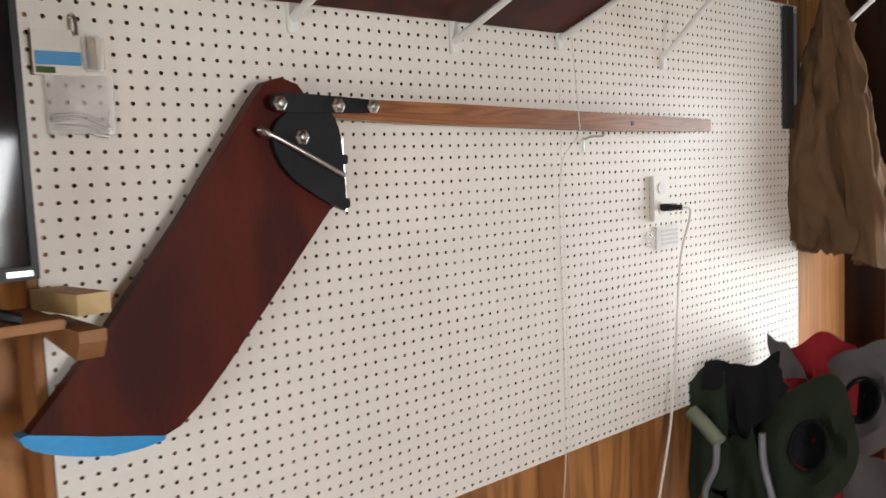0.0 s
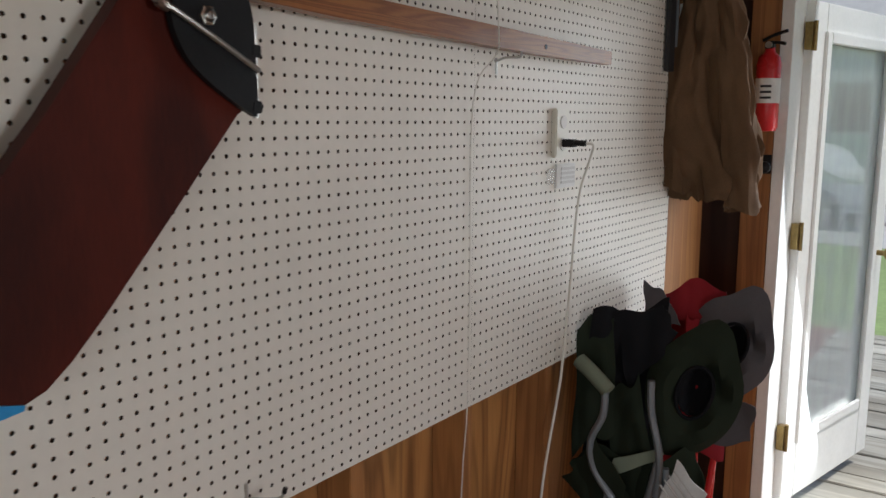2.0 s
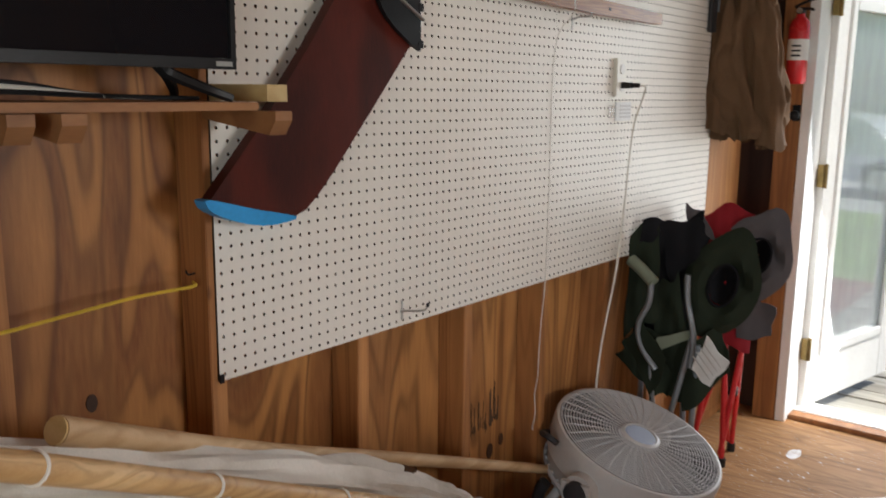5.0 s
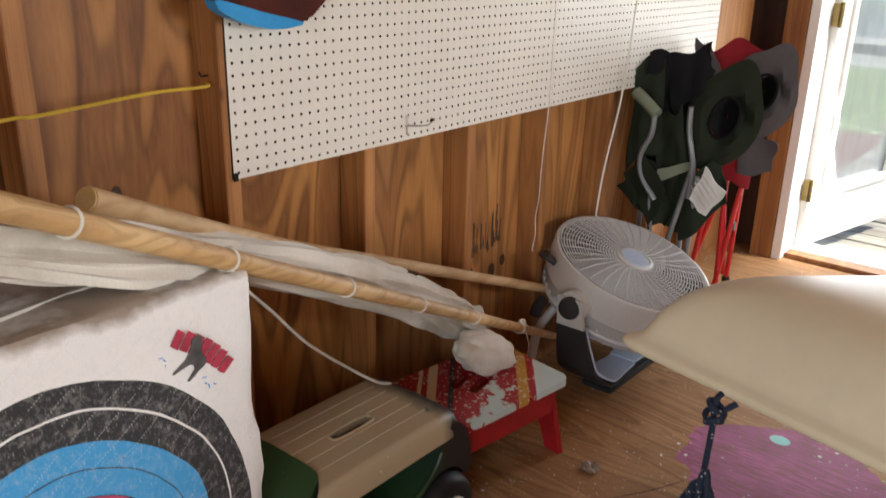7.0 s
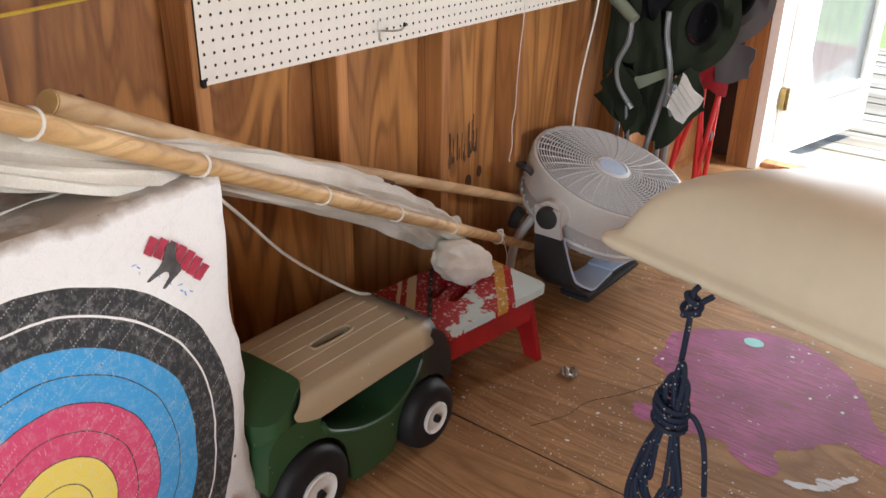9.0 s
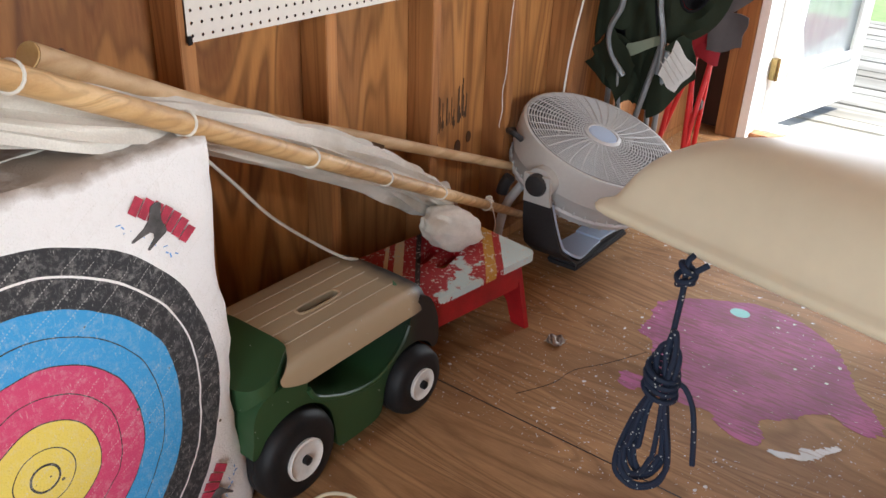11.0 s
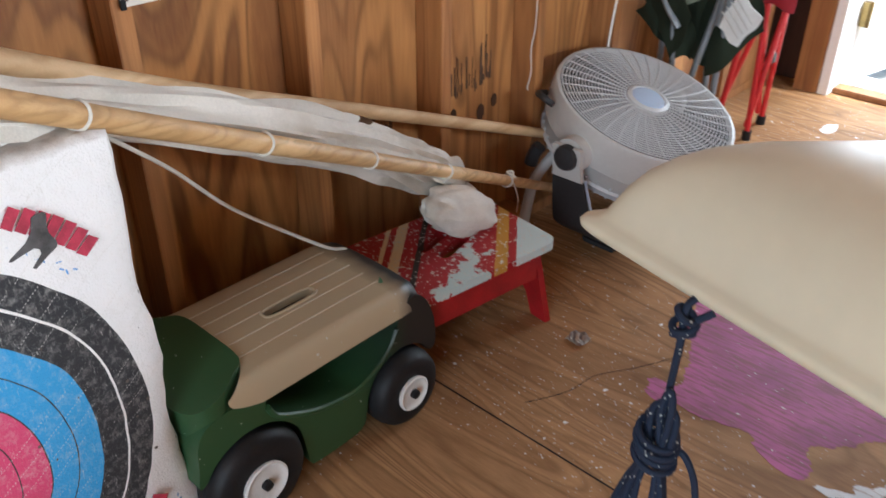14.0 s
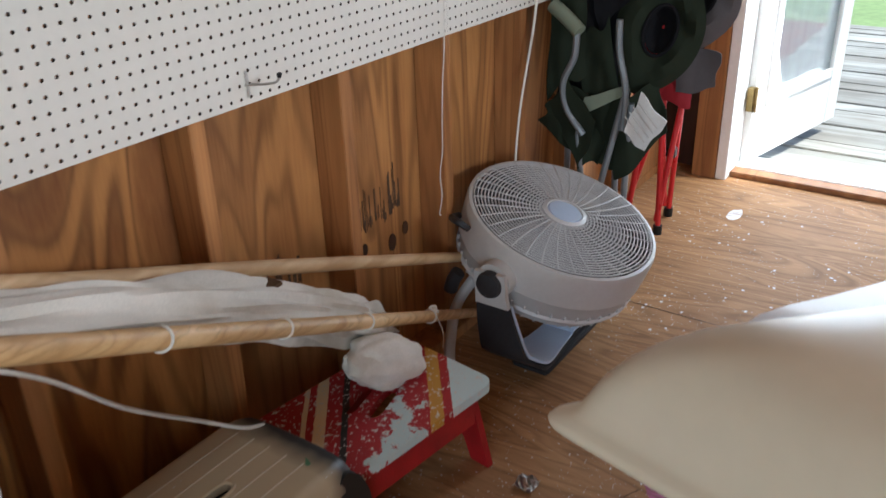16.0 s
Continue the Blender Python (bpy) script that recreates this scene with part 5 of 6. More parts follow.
    def yoke(d, inset=0.0):
        """Half of the band: from a pivot (0) down to the middle of the base (1), as distance from the middle, height, half width and shift."""
        if d < 0.5:
            k = d / 0.5
            x, z = 0.292 - 0.008 * k, 0.352 - 0.235 * k
        else:
            a = (d - 0.5) / 0.5 * math.pi / 2
            x, z = 0.284 * (1 - max(0.0, (d - 0.5) / 0.5)) ** 0.62, 0.034 + 0.083 * (1 - math.sin(a)) ** 1.5
        w = 0.046 + 0.030 * min(1.0, max(0.0, (d - 0.15) / 0.45)) - 0.028 * max(0.0, (d - 0.68) / 0.32)
        return x - inset * (1.0 if d < 0.75 else max(0.0, (1 - d) / 0.25)), z + inset * min(1.0, max(0.0, (d - 0.45) / 0.2)), w, -0.05 * min(1.0, d / 0.6) ** 2

    def band(e, d0, d1, inset):
        def fn(u, v):
            x, z, w, dy = yoke(d0 + (d1 - d0) * u, inset)
            return Vector((1.885 + e * x, 1.297 + dy + (2 * v - 1) * w, z))
        return fn
    for e in (-1, 1):
        part("arm_upper", sheet(band(e, 0.0, 0.20, 0.0), 6, 6, 0.014), GREYPLASTIC, ob, smooth=True)
        part("arm_lower", sheet(band(e, 0.20, 1.0, 0.0), 26, 6, 0.010), DARKPLASTIC, ob, "charcoal outer band", smooth=True)
        part("arm_lining", sheet(band(e, 0.20, 1.0, 0.012), 26, 6, 0.008), LIGHTPLASTIC, ob, "pale inner band", smooth=True)
    part("foot_pad", box((1.70, 1.185, 0.0), (2.07, 1.30, 0.026)), DARKPLASTIC, ob, bevel=0.008)
    part("rear_pad", tube([(1.655, 1.44, 0.285), (1.65, 1.455, 0.26), (1.648, 1.465, 0.225)], 0.020, 10, 2), DARKPLASTIC, ob, "charcoal cord guard", smooth=True)
    part("rear_leg", tube([(1.70, 1.42, 0.25), (1.66, 1.455, 0.17), (1.63, 1.46, 0.06), (1.62, 1.455, 0.012)], 0.016, 10, 4), GREYPLASTIC, ob, smooth=True)
    part("carry_handle", tube([(1.66, 1.41, 0.42), (1.645, 1.43, 0.44), (1.68, 1.475, 0.43), (1.72, 1.478, 0.42)], 0.010, 8, 4), DARKPLASTIC, ob, "charcoal carrying handle", smooth=True)


fan()


# ---- folded camp chairs ----
green = thing("camping_chair", (2.40, 1.34, 0), "folded green camping chair with grey tube frame leaning on the wall", "folding chair", "folded camp chairs")


def strip(corners, nu=26, nv=22, amp=0.02, seed=1.0, bulge=0.0):
    """A hanging piece of cloth between four corners, with folds."""
    a, b, c, d = (Vector(q) for q in corners)
    n = (b - a).cross(d - a).normalized()

    def fn(u, v):
        u2 = u + 0.05 * math.sin(v * 9 + seed) * (1 if 0 < u < 1 else 0.6)
        v2 = v + 0.045 * math.sin(u * 7 + seed * 2)
        p = a.lerp(b, u2).lerp(d.lerp(c, u2), v2)
        return p + n * (wob(p, 8, amp * 1.5, seed) + wob((p.x * 20, p.y * 20, p.z * 6), 1, amp * 0.9, seed + 3) + bulge * math.sin(math.pi * u) * math.sin(math.pi * v))
    return sheet(fn, nu, nv, 0.003)


def ring_panel(center, rx, rz, hole, material, parent, turn=0.0, tilt=0.0, label=""):
    """An arm-rest panel with a round cup hole and its dark net."""
    m = pose(*center, 0, tilt, turn)
    bm = bmesh.new()
    rows = []
    for k, (fr, dy) in enumerate(((hole, 0.006), (hole + 0.15, 0.0), (0.62, -0.010), (0.82, -0.006), (1.0, 0.012))):
        ring = []
        for j in range(36):
            a = 2 * math.pi * j / 36
            sq = 1 + 0.10 * math.cos(2 * a + 0.6) ** 2 + 0.16 * noise.noise(Vector((math.cos(a) * 1.2, math.sin(a) * 1.2, center[0])))
            q = Vector((rx * fr * sq * math.cos(a), dy, rz * fr * sq * math.sin(a)))
            ring.append(bm.verts.new(m @ (q + Vector((0, wob((q.x, q.z, 1), 13, 0.030, fr), 0)))))
        rows.append(ring)
    for a, b in zip(rows, rows[1:]):
        for j in range(36):
            bm.faces.new((a[j], a[(j + 1) % 36], b[(j + 1) % 36], b[j]))
    bmesh.ops.recalc_face_normals(bm, faces=bm.faces[:])
    bmesh.ops.solidify(bm, geom=bm.faces[:], thickness=0.004)
    panel = part("arm_panel", bm, material, parent, label, smooth=True)
    hr = min(rx, rz) * hole * 1.05
    part("cup_rim", tube([m @ Vector((rx * hole * 1.08 * math.cos(2 * math.pi * j / 24), -0.004, rz * hole * 1.08 * math.sin(2 * math.pi * j / 24))) for j in range(25)], 0.0055, 7, 1), BLACKCLOTH, panel, "black cup holder rim", smooth=True)
    part("cup_net", sheet(lambda u, v: m @ Vector((rx * hole * math.cos(2 * math.pi * u) * (1 - 0.9 * v * v), 0.004 + 0.05 * v, rz * hole * math.sin(2 * math.pi * u) * (1 - 0.9 * v * v))), 20, 6, 0.002), BLACKCLOTH, panel)


# cloth of the green chair, seen from its folded front
part("seat_cloth", strip([(2.30, 1.47, 1.02), (2.38, 1.28, 1.06), (2.36, 1.26, 0.52), (2.28, 1.48, 0.50)], amp=0.03, seed=2), BLACKCLOTH, green, "black inner cloth", smooth=True)
part("side_cloth", strip([(2.26, 1.49, 1.00), (2.30, 1.40, 1.03), (2.28, 1.38, 0.70), (2.24, 1.49, 0.62)], amp=0.02, seed=4), GREEN, green, smooth=True)
part("side_cloth", strip([(2.32, 1.33, 0.86), (2.30, 1.40, 0.80), (2.27, 1.38, 0.40), (2.32, 1.24, 0.42)], amp=0.025, seed=6), GREEN, green, smooth=True)
part("lower_flap", strip([(2.26, 1.44, 0.66), (2.29, 1.30, 0.62), (2.28, 1.32, 0.40), (2.25, 1.52, 0.53)], amp=0.02, seed=8), GREEN, green, smooth=True)
part("lower_flap", strip([(2.30, 1.30, 0.62), (2.34, 1.17, 0.68), (2.36, 1.13, 0.53), (2.30, 1.27, 0.36)], amp=0.02, seed=9), GREEN, green, smooth=True)
part("strap", strip([(2.26, 1.37, 0.63), (2.29, 1.24, 0.68), (2.29, 1.24, 0.65), (2.26, 1.37, 0.58)], 10, 4, 0.006, 3), GREENLIGHT, green, smooth=True)
part("head_cloth", strip([(2.30, 1.40, 1.03), (2.36, 1.28, 1.06), (2.36, 1.24, 0.98), (2.33, 1.36, 0.80)], amp=0.012, seed=11), BLACKCLOTH, green, smooth=True)
ring_panel((2.36, 1.185, 0.83), 0.115, 0.185, 0.38, GREEN, green, -78, 14, "dark green arm rest with cup holder")
part("arm_pad", tube([(2.24, 1.475, 0.90), (2.23, 1.43, 0.875), (2.22, 1.375, 0.835)], 0.022, 10), GREENLIGHT, green, "faded green arm pad", smooth=True)
part("frame_tube", tube([(2.22, 1.385, 0.83), (2.22, 1.39, 0.76), (2.225, 1.425, 0.68), (2.23, 1.415, 0.60), (2.24, 1.36, 0.52)], 0.0105, 9), GREYTUBE, green, smooth=True)
part("frame_tube", tube([(2.27, 1.275, 0.87), (2.27, 1.27, 0.78), (2.275, 1.245, 0.66), (2.28, 1.25, 0.54)], 0.0105, 9), GREYTUBE, green, smooth=True)
for p, q in (((2.26, 1.42, 0.60), (2.30, 1.44, 0.02)), ((2.25, 1.395, 0.60), (2.27, 1.33, 0.02)), ((2.28, 1.25, 0.64), (2.27, 1.345, 0.18)), ((2.30, 1.235, 0.62), (2.33, 1.255, 0.02)), ((2.34, 1.30, 0.60), (2.40, 1.30, 0.02))):
    leg = part("leg", rod(p, q, 0.0105, seg=10), GREYTUBE, green, smooth=True)
    if q[2] < 0.1:
        part("rubber_foot", rod((q[0], q[1], 0.0), (q[0], q[1], 0.035), 0.016), BLACK, leg)
label = part("care_label", strip([(2.250, 1.185, 0.670), (2.262, 1.105, 0.590), (2.262, 1.172, 0.492), (2.250, 1.235, 0.545)], 8, 8, 0.006, 5), PAPER, green, "white care label with grey print", smooth=True)
for k in range(4):
    c = Vector((2.243, 1.178, 0.585)) + Vector((0, -0.012, 0.016)) * (k - 1.5)
    d = Vector((0.002, -0.032, -0.036))
    part("label_bar", rod(c - d, c + d, 0.0022, seg=5), GREYPLASTIC, label)
part("corner_flap", strip([(2.235, 1.49, 0.585), (2.235, 1.415, 0.690), (2.235, 1.315, 0.566), (2.24, 1.367, 0.413)], 14, 14, 0.012, 21), GREEN, green, "dark green corner flap", smooth=True)

red = thing("camping_chair", (2.82, 1.34, 0), "folded red and grey camping chair with red tube frame", "folding chair", "folded camp chairs")
part("seat_cloth", strip([(2.72, 1.44, 1.03), (2.80, 1.24, 1.05), (2.80, 1.22, 0.50), (2.72, 1.40, 0.46)], amp=0.03, seed=13), REDCLOTH, red, "dark red cloth", smooth=True)
part("head_cloth", strip([(2.66, 1.46, 1.06), (2.68, 1.40, 1.03), (2.70, 1.34, 0.92), (2.67, 1.45, 0.93)], amp=0.015, seed=15), GREYCLOTH, red, smooth=True)
part("side_cloth", strip([(2.70, 1.33, 0.98), (2.78, 1.28, 0.88), (2.80, 1.22, 0.56), (2.72, 1.30, 0.52)], amp=0.02, seed=16), REDCLOTH, red, smooth=True)
ring_panel((2.76, 1.205, 0.87), 0.120, 0.18, 0.38, GREYCLOTH, red, -78, 16, "grey arm rest with cup holder")
part("pocket", strip([(2.74, 1.25, 0.72), (2.78, 1.12, 0.68), (2.79, 1.14, 0.56), (2.75, 1.26, 0.53)], 10, 8, 0.012, 18), GREYCLOTH, red, "grey side pocket", smooth=True)
for p, q in (((2.76, 1.33, 0.70), (2.70, 1.385, 0.02)), ((2.77, 1.31, 0.70), (2.742, 1.274, 0.02)), ((2.80, 1.24, 0.70), (2.919, 1.299, 0.02)), ((2.78, 1.27, 0.62), (2.74, 1.42, 0.02)), ((2.83, 1.23, 0.70), (2.742, 1.282, 0.05)), ((2.80, 1.34, 0.66), (2.90, 1.31, 0.05))):
    leg = part("leg", rod(p, q, 0.0105, seg=10), REDMETAL, red, smooth=True)
    if q[2] < 0.04:
        part("rubber_foot", rod((q[0], q[1], 0.0), (q[0], q[1], 0.035), 0.017), BLACK, leg)
part("joint", box((2.80, 1.255, 0.28), (2.83, 1.29, 0.32)), BLACK, red, bevel=0.004)


# ---- jacket, extinguisher, door knob plate on the studs ----
def jacket():
    ob = thing("work_jacket", (3.0, 1.38, 1.27), "khaki canvas work jacket hanging on a hanger", "jacket")
    Y = [(2.14, 1.392, 0.012), (2.08, 1.395, 0.040), (2.00, 1.395, 0.062), (1.90, 1.395, 0.082), (1.78, 1.39, 0.105), (1.62, 1.385, 0.128), (1.48, 1.38, 0.150), (1.38, 1.37, 0.150), (1.30, 1.365, 0.120)]

    def body(u, v):
        k = v * (len(Y) - 1)
        i = min(int(k), len(Y) - 2)
        f = k - i
        z, y, w = (Y[i][j] * (1 - f) + Y[i + 1][j] * f for j in range(3))
        a = 2 * math.pi * u
        d = Vector((math.cos(a), math.sin(a), 0))
        cleft = 0.055 * math.exp(-((u - 0.72) / 0.035) ** 2) * min(1, v * 2.2)
        r = 1 + wob((math.cos(a) * 1.3, math.sin(a) * 1.3, z * 2.6), 1.5, 0.55, 1) * (0.35 + v) + wob((math.cos(a) * 2, math.sin(a) * 2, z * 6), 2.0, 0.22, 6)
        hem = wob((math.cos(a), math.sin(a), 0), 2.5, 0.04, 2) if v > 0.95 else 0
        return Vector((2.99 + 0.085 * d.x * r - cleft * d.x, y + w * d.y * r, z + hem))
    part("body", sheet(body, 90, 60), KHAKI, ob, smooth=True)
    for y0, yb, zb, w in ((1.28, 1.245, 1.275, 0.055), (1.46, 1.47, 1.33, 0.050)):
        pts = [(2.975, 1.40 + (y0 - 1.40) * 0.3, 2.05), (2.94, 1.395 + (y0 - 1.395) * 0.75, 1.85), (2.93, y0 + (yb - y0) * 0.5 + 0.01, 1.58), (2.94, yb, zb)]

        def sleeve(u, v, pts=pts, w=w):
            way = spline(pts, 8)
            p = way[min(int(v * (len(way) - 1)), len(way) - 1)]
            a = 2 * math.pi * u
            r = w * (0.75 + 0.35 * v) * (1 + wob((math.cos(a), math.sin(a), v * 5), 1.7, 0.55, w * 90))
            return p + Vector((math.cos(a) * r * 0.8, math.sin(a) * r, 0.012 * math.sin(a * 2 + v * 9)))
        part("sleeve", sheet(sleeve, 36, 24), KHAKI, ob, smooth=True)
    part("collar", sheet(lambda u, v: Vector((3.0 + 0.04 * math.cos(2 * math.pi * u) * (1 + 0.2 * v), 1.395 + 0.026 * math.sin(2 * math.pi * u), 2.085 + 0.05 * v + 0.01 * math.sin(7 * u))), 24, 5, 0.005), KHAKI, ob, smooth=True)
    part("hanger", tube([(2.99, 1.39, 2.12), (2.985, 1.39, 2.145), (2.98, 1.40, 2.165), (2.975, 1.41, 2.15)], 0.004, 6), WHITEPAINT, ob, "white wire hanger", smooth=True)


jacket()
rack = thing("wire_shelf", (2.5, 1.49, 2.165), "white wire shelf on diagonal braces above the pegboard", "shelf")
for y in (1.205, 1.245, 1.285, 1.325, 1.365, 1.405, 1.445, 1.485):
    part("wire", rod((2.02, y, 2.166), (3.05, y, 2.166), 0.003, seg=7), WHITEPAINT, rack)
part("front_rail", rod((2.02, 1.200, 2.150), (3.05, 1.200, 2.150), 0.0045, seg=8), WHITEPAINT, rack)
for x in (2.03, 2.53, 3.03):
    part("cross_wire", rod((x, 1.20, 2.160), (x, 1.495, 2.160), 0.004, seg=7), WHITEPAINT, rack)
for x, z in ((2.156, 1.917), (2.995, 1.935)):
    brace = part("brace", rod((x, 1.490, z), (x - 0.03, 1.205, 2.152), 0.0075, seg=10), WHITEPAINT, rack, "white diagonal brace")
    part("brace_foot", box((x - 0.011, 1.488, z - 0.035), (x + 0.011, 1.4995, z + 0.012)), WHITEPAINT, brace, bevel=0.002)


def tarp(u, v):
    a = 2 * math.pi * v
    x = 2.36 + 0.60 * u
    end = math.sqrt(max(0.0, 1 - (2 * u - 1) ** 10))
    return Vector((x, 1.34 + 0.115 * math.cos(a) * end * (1 + wob((x, math.cos(a), math.sin(a)), 4, 0.25, 3)), 2.212 + max(-0.042, (0.05 * math.sin(a) + wob((x, math.cos(a), math.sin(a)), 6, 0.02, 1)) * end)))


tp = thing("folded_tarp", (2.66, 1.34, 2.17), "dark blue tarpaulin folded on the wire shelf", "tarp")
part("cloth", sheet(tarp, 40, 28), TARP, tp, smooth=True)
cs = thing("level", (2.88, 1.47, 1.70), "dark metal straightedge hanging behind the jacket", "tool")
part("blade", box((2.845, 1.478, 1.72), (2.895, 1.494, 2.12)), DARKPLASTIC, cs, bevel=0.002)
part("edge", box((2.900, 1.474, 1.80), (2.908, 1.497, 2.10)), GREYTUBE, cs, bevel=0.001)
part("hang_loop", tube([(2.87, 1.486, 2.12), (2.865, 1.484, 2.145), (2.875, 1.484, 2.168)], 0.002, 6), STRING, cs)

ex = thing("fire_extinguisher", (3.33, 1.29, 1.53), "small red fire extinguisher with white label on the stud", "extinguisher")
em = pose(3.325, 1.285, 1.525)
part("cylinder", lathe([(0.0, 0.0), (0.036, 0.003), (0.042, 0.015), (0.042, 0.235), (0.036, 0.262), (0.018, 0.28), (0.016, 0.295), (0.0, 0.295)], em, 32), REDMETAL, ex, smooth=True)
lb = part("label", lathe([(0.0426, 0.10), (0.0428, 0.102), (0.0428, 0.185), (0.0426, 0.187)], em, 32), PAPER, ex, "white label with dark bars")
for k in range(3):
    part("label_bar", box((3.2815, 1.262, 1.64 + k * 0.02), (3.2825, 1.30, 1.648 + k * 0.02)), DARKPLASTIC, lb)
part("valve", box((3.305, 1.270, 1.815), (3.345, 1.300, 1.842)), BLACKMETAL, ex, bevel=0.003)
part("lever", tube([(3.325, 1.31, 1.845), (3.315, 1.27, 1.862), (3.31, 1.225, 1.875)], 0.006, 7), BLACKMETAL, ex)
part("handle", tube([(3.325, 1.30, 1.835), (3.315, 1.26, 1.836), (3.31, 1.23, 1.830)], 0.006, 7), BLACKMETAL, ex)
part("gauge", rod((3.298, 1.285, 1.828), (3.306, 1.285, 1.828), 0.012), STEEL, ex)
part("bracket", box((3.35, 1.273, 1.60), (3.3845, 1.297, 1.80)), BLACKMETAL, ex)
kb = thing("latch_knob", (3.38, 1.285, 1.40), "black metal latch knob on the stud", "latch")
part("knob", lathe([(0.012, 0), (0.012, 0.02), (0.022, 0.026), (0.020, 0.038), (0.0, 0.042)], pose(3.3845, 1.285, 1.395, 0, -90), 18), BLACKMETAL, kb, smooth=True)
part("plate", box((3.379, 1.268, 1.37), (3.3845, 1.302, 1.44)), BLACKMETAL, kb, bevel=0.002)


# ---- upturned boat with rope ----
def boat():
    ob = thing("upturned_boat", (1.4, -0.1, 0.0), "cream moulded dinghy hull lying upside down on trestles", "boat")
    c0 = Vector((0.655, 0.672))
    corners = [c0, Vector((0.365, -0.555)), Vector((0.44, -1.60)), Vector((1.55, -1.60)), Vector((1.40, -0.10))]

    def outline(inset, rad):
        n, q = len(corners), []
        for i in range(n):
            p = corners[i]
            d1, d2 = (corners[i - 1] - p).normalized(), (corners[(i + 1) % n] - p).normalized()
            q.append(p + (d1 + d2) / max(0.25, abs(d1.x * d2.y - d1.y * d2.x)) * inset)
        out = []
        for i in range(n):
            p, d1, d2 = q[i], (q[i - 1] - q[i]).normalized(), (q[(i + 1) % n] - q[i]).normalized()
            q1, q2 = p + d1 * rad, p + d2 * rad
            out += [q1 * (1 - t) ** 2 + p * 2 * t * (1 - t) + q2 * t * t for t in [k / 10 for k in range(11)]]
            e2 = q[(i + 1) % n] - d2 * rad
            out += [q2.lerp(e2, k / 12) for k in range(1, 12)]
        return out
    prof = [(0.016, 0.752, 0.05), (0.003, 0.752, 0.05), (-0.001, 0.757, 0.05), (-0.002, 0.764, 0.05), (0.001, 0.771, 0.05), (0.008, 0.776, 0.052), (0.013, 0.783, 0.055), (0.017, 0.80, 0.06), (0.023, 0.825, 0.066), (0.032, 0.850, 0.072), (0.044, 0.872, 0.08), (0.058, 0.889, 0.085), (0.076, 0.902, 0.09), (0.10, 0.911, 0.09), (0.135, 0.916, 0.09), (0.18, 0.918, 0.09)]
    bm = bmesh.new()
    rows = []
    for ins, z, rad in prof:
        rows.append([bm.verts.new((p.x, p.y, z)) for p in outline(ins, rad)])
    n = len(rows[0])
    for r1, r2 in zip(rows, rows[1:]):
        for k in range(n):
            bm.faces.new((r1[k], r1[(k + 1) % n], r2[(k + 1) % n], r2[k]))
    bm.faces.new(rows[-1])
    bmesh.ops.triangulate(bm, faces=[f for f in bm.faces if len(f.verts) > 4])
    part("hull", bm, CREAM, ob, smooth=True)
    part("inner_floor", slab([(p.x, p.y) for p in outline(0.017, 0.05)], "z", 0.751, 0.7525), CREAM, ob)
    # flange outlined to fit the camera's view, whitened for the door's reflection
    part("bright_flange", slab(smooth_outline([(0.92, 0.50), (1.03, 0.52), (1.22, 0.392), (1.65, 0.16), (1.78, -0.05), (1.62, -0.16), (1.36, -0.10), (1.10, 0.22)], 3), "z", 0.733, 0.7505), REFLECTWHITE, ob, "hull flange, door reflection put in its white colour", bevel=0.004)
    tr = thing("trestle", (0.95, -0.45, 0), "pine trestle under the boat", "trestle", "boat trestles")
    for x in (0.85, 1.25):
        t = tr if x < 1 else thing("trestle", (1.25, -0.9, 0), "pine trestle under the boat", "trestle", "boat trestles")
        y0 = -0.15 if x < 1 else -0.85
        part("beam", box((x - 0.03, y0 - 0.65, 0.70), (x + 0.03, y0, 0.732)), STUD, t)
        for yy in (y0 - 0.06, y0 - 0.59):
            for s in (-1, 1):
                part("leg", rod((x + s * 0.02, yy, 0.70), (x + s * 0.18, yy, 0.0), 0.022, seg=6), STUD, t)


boat()


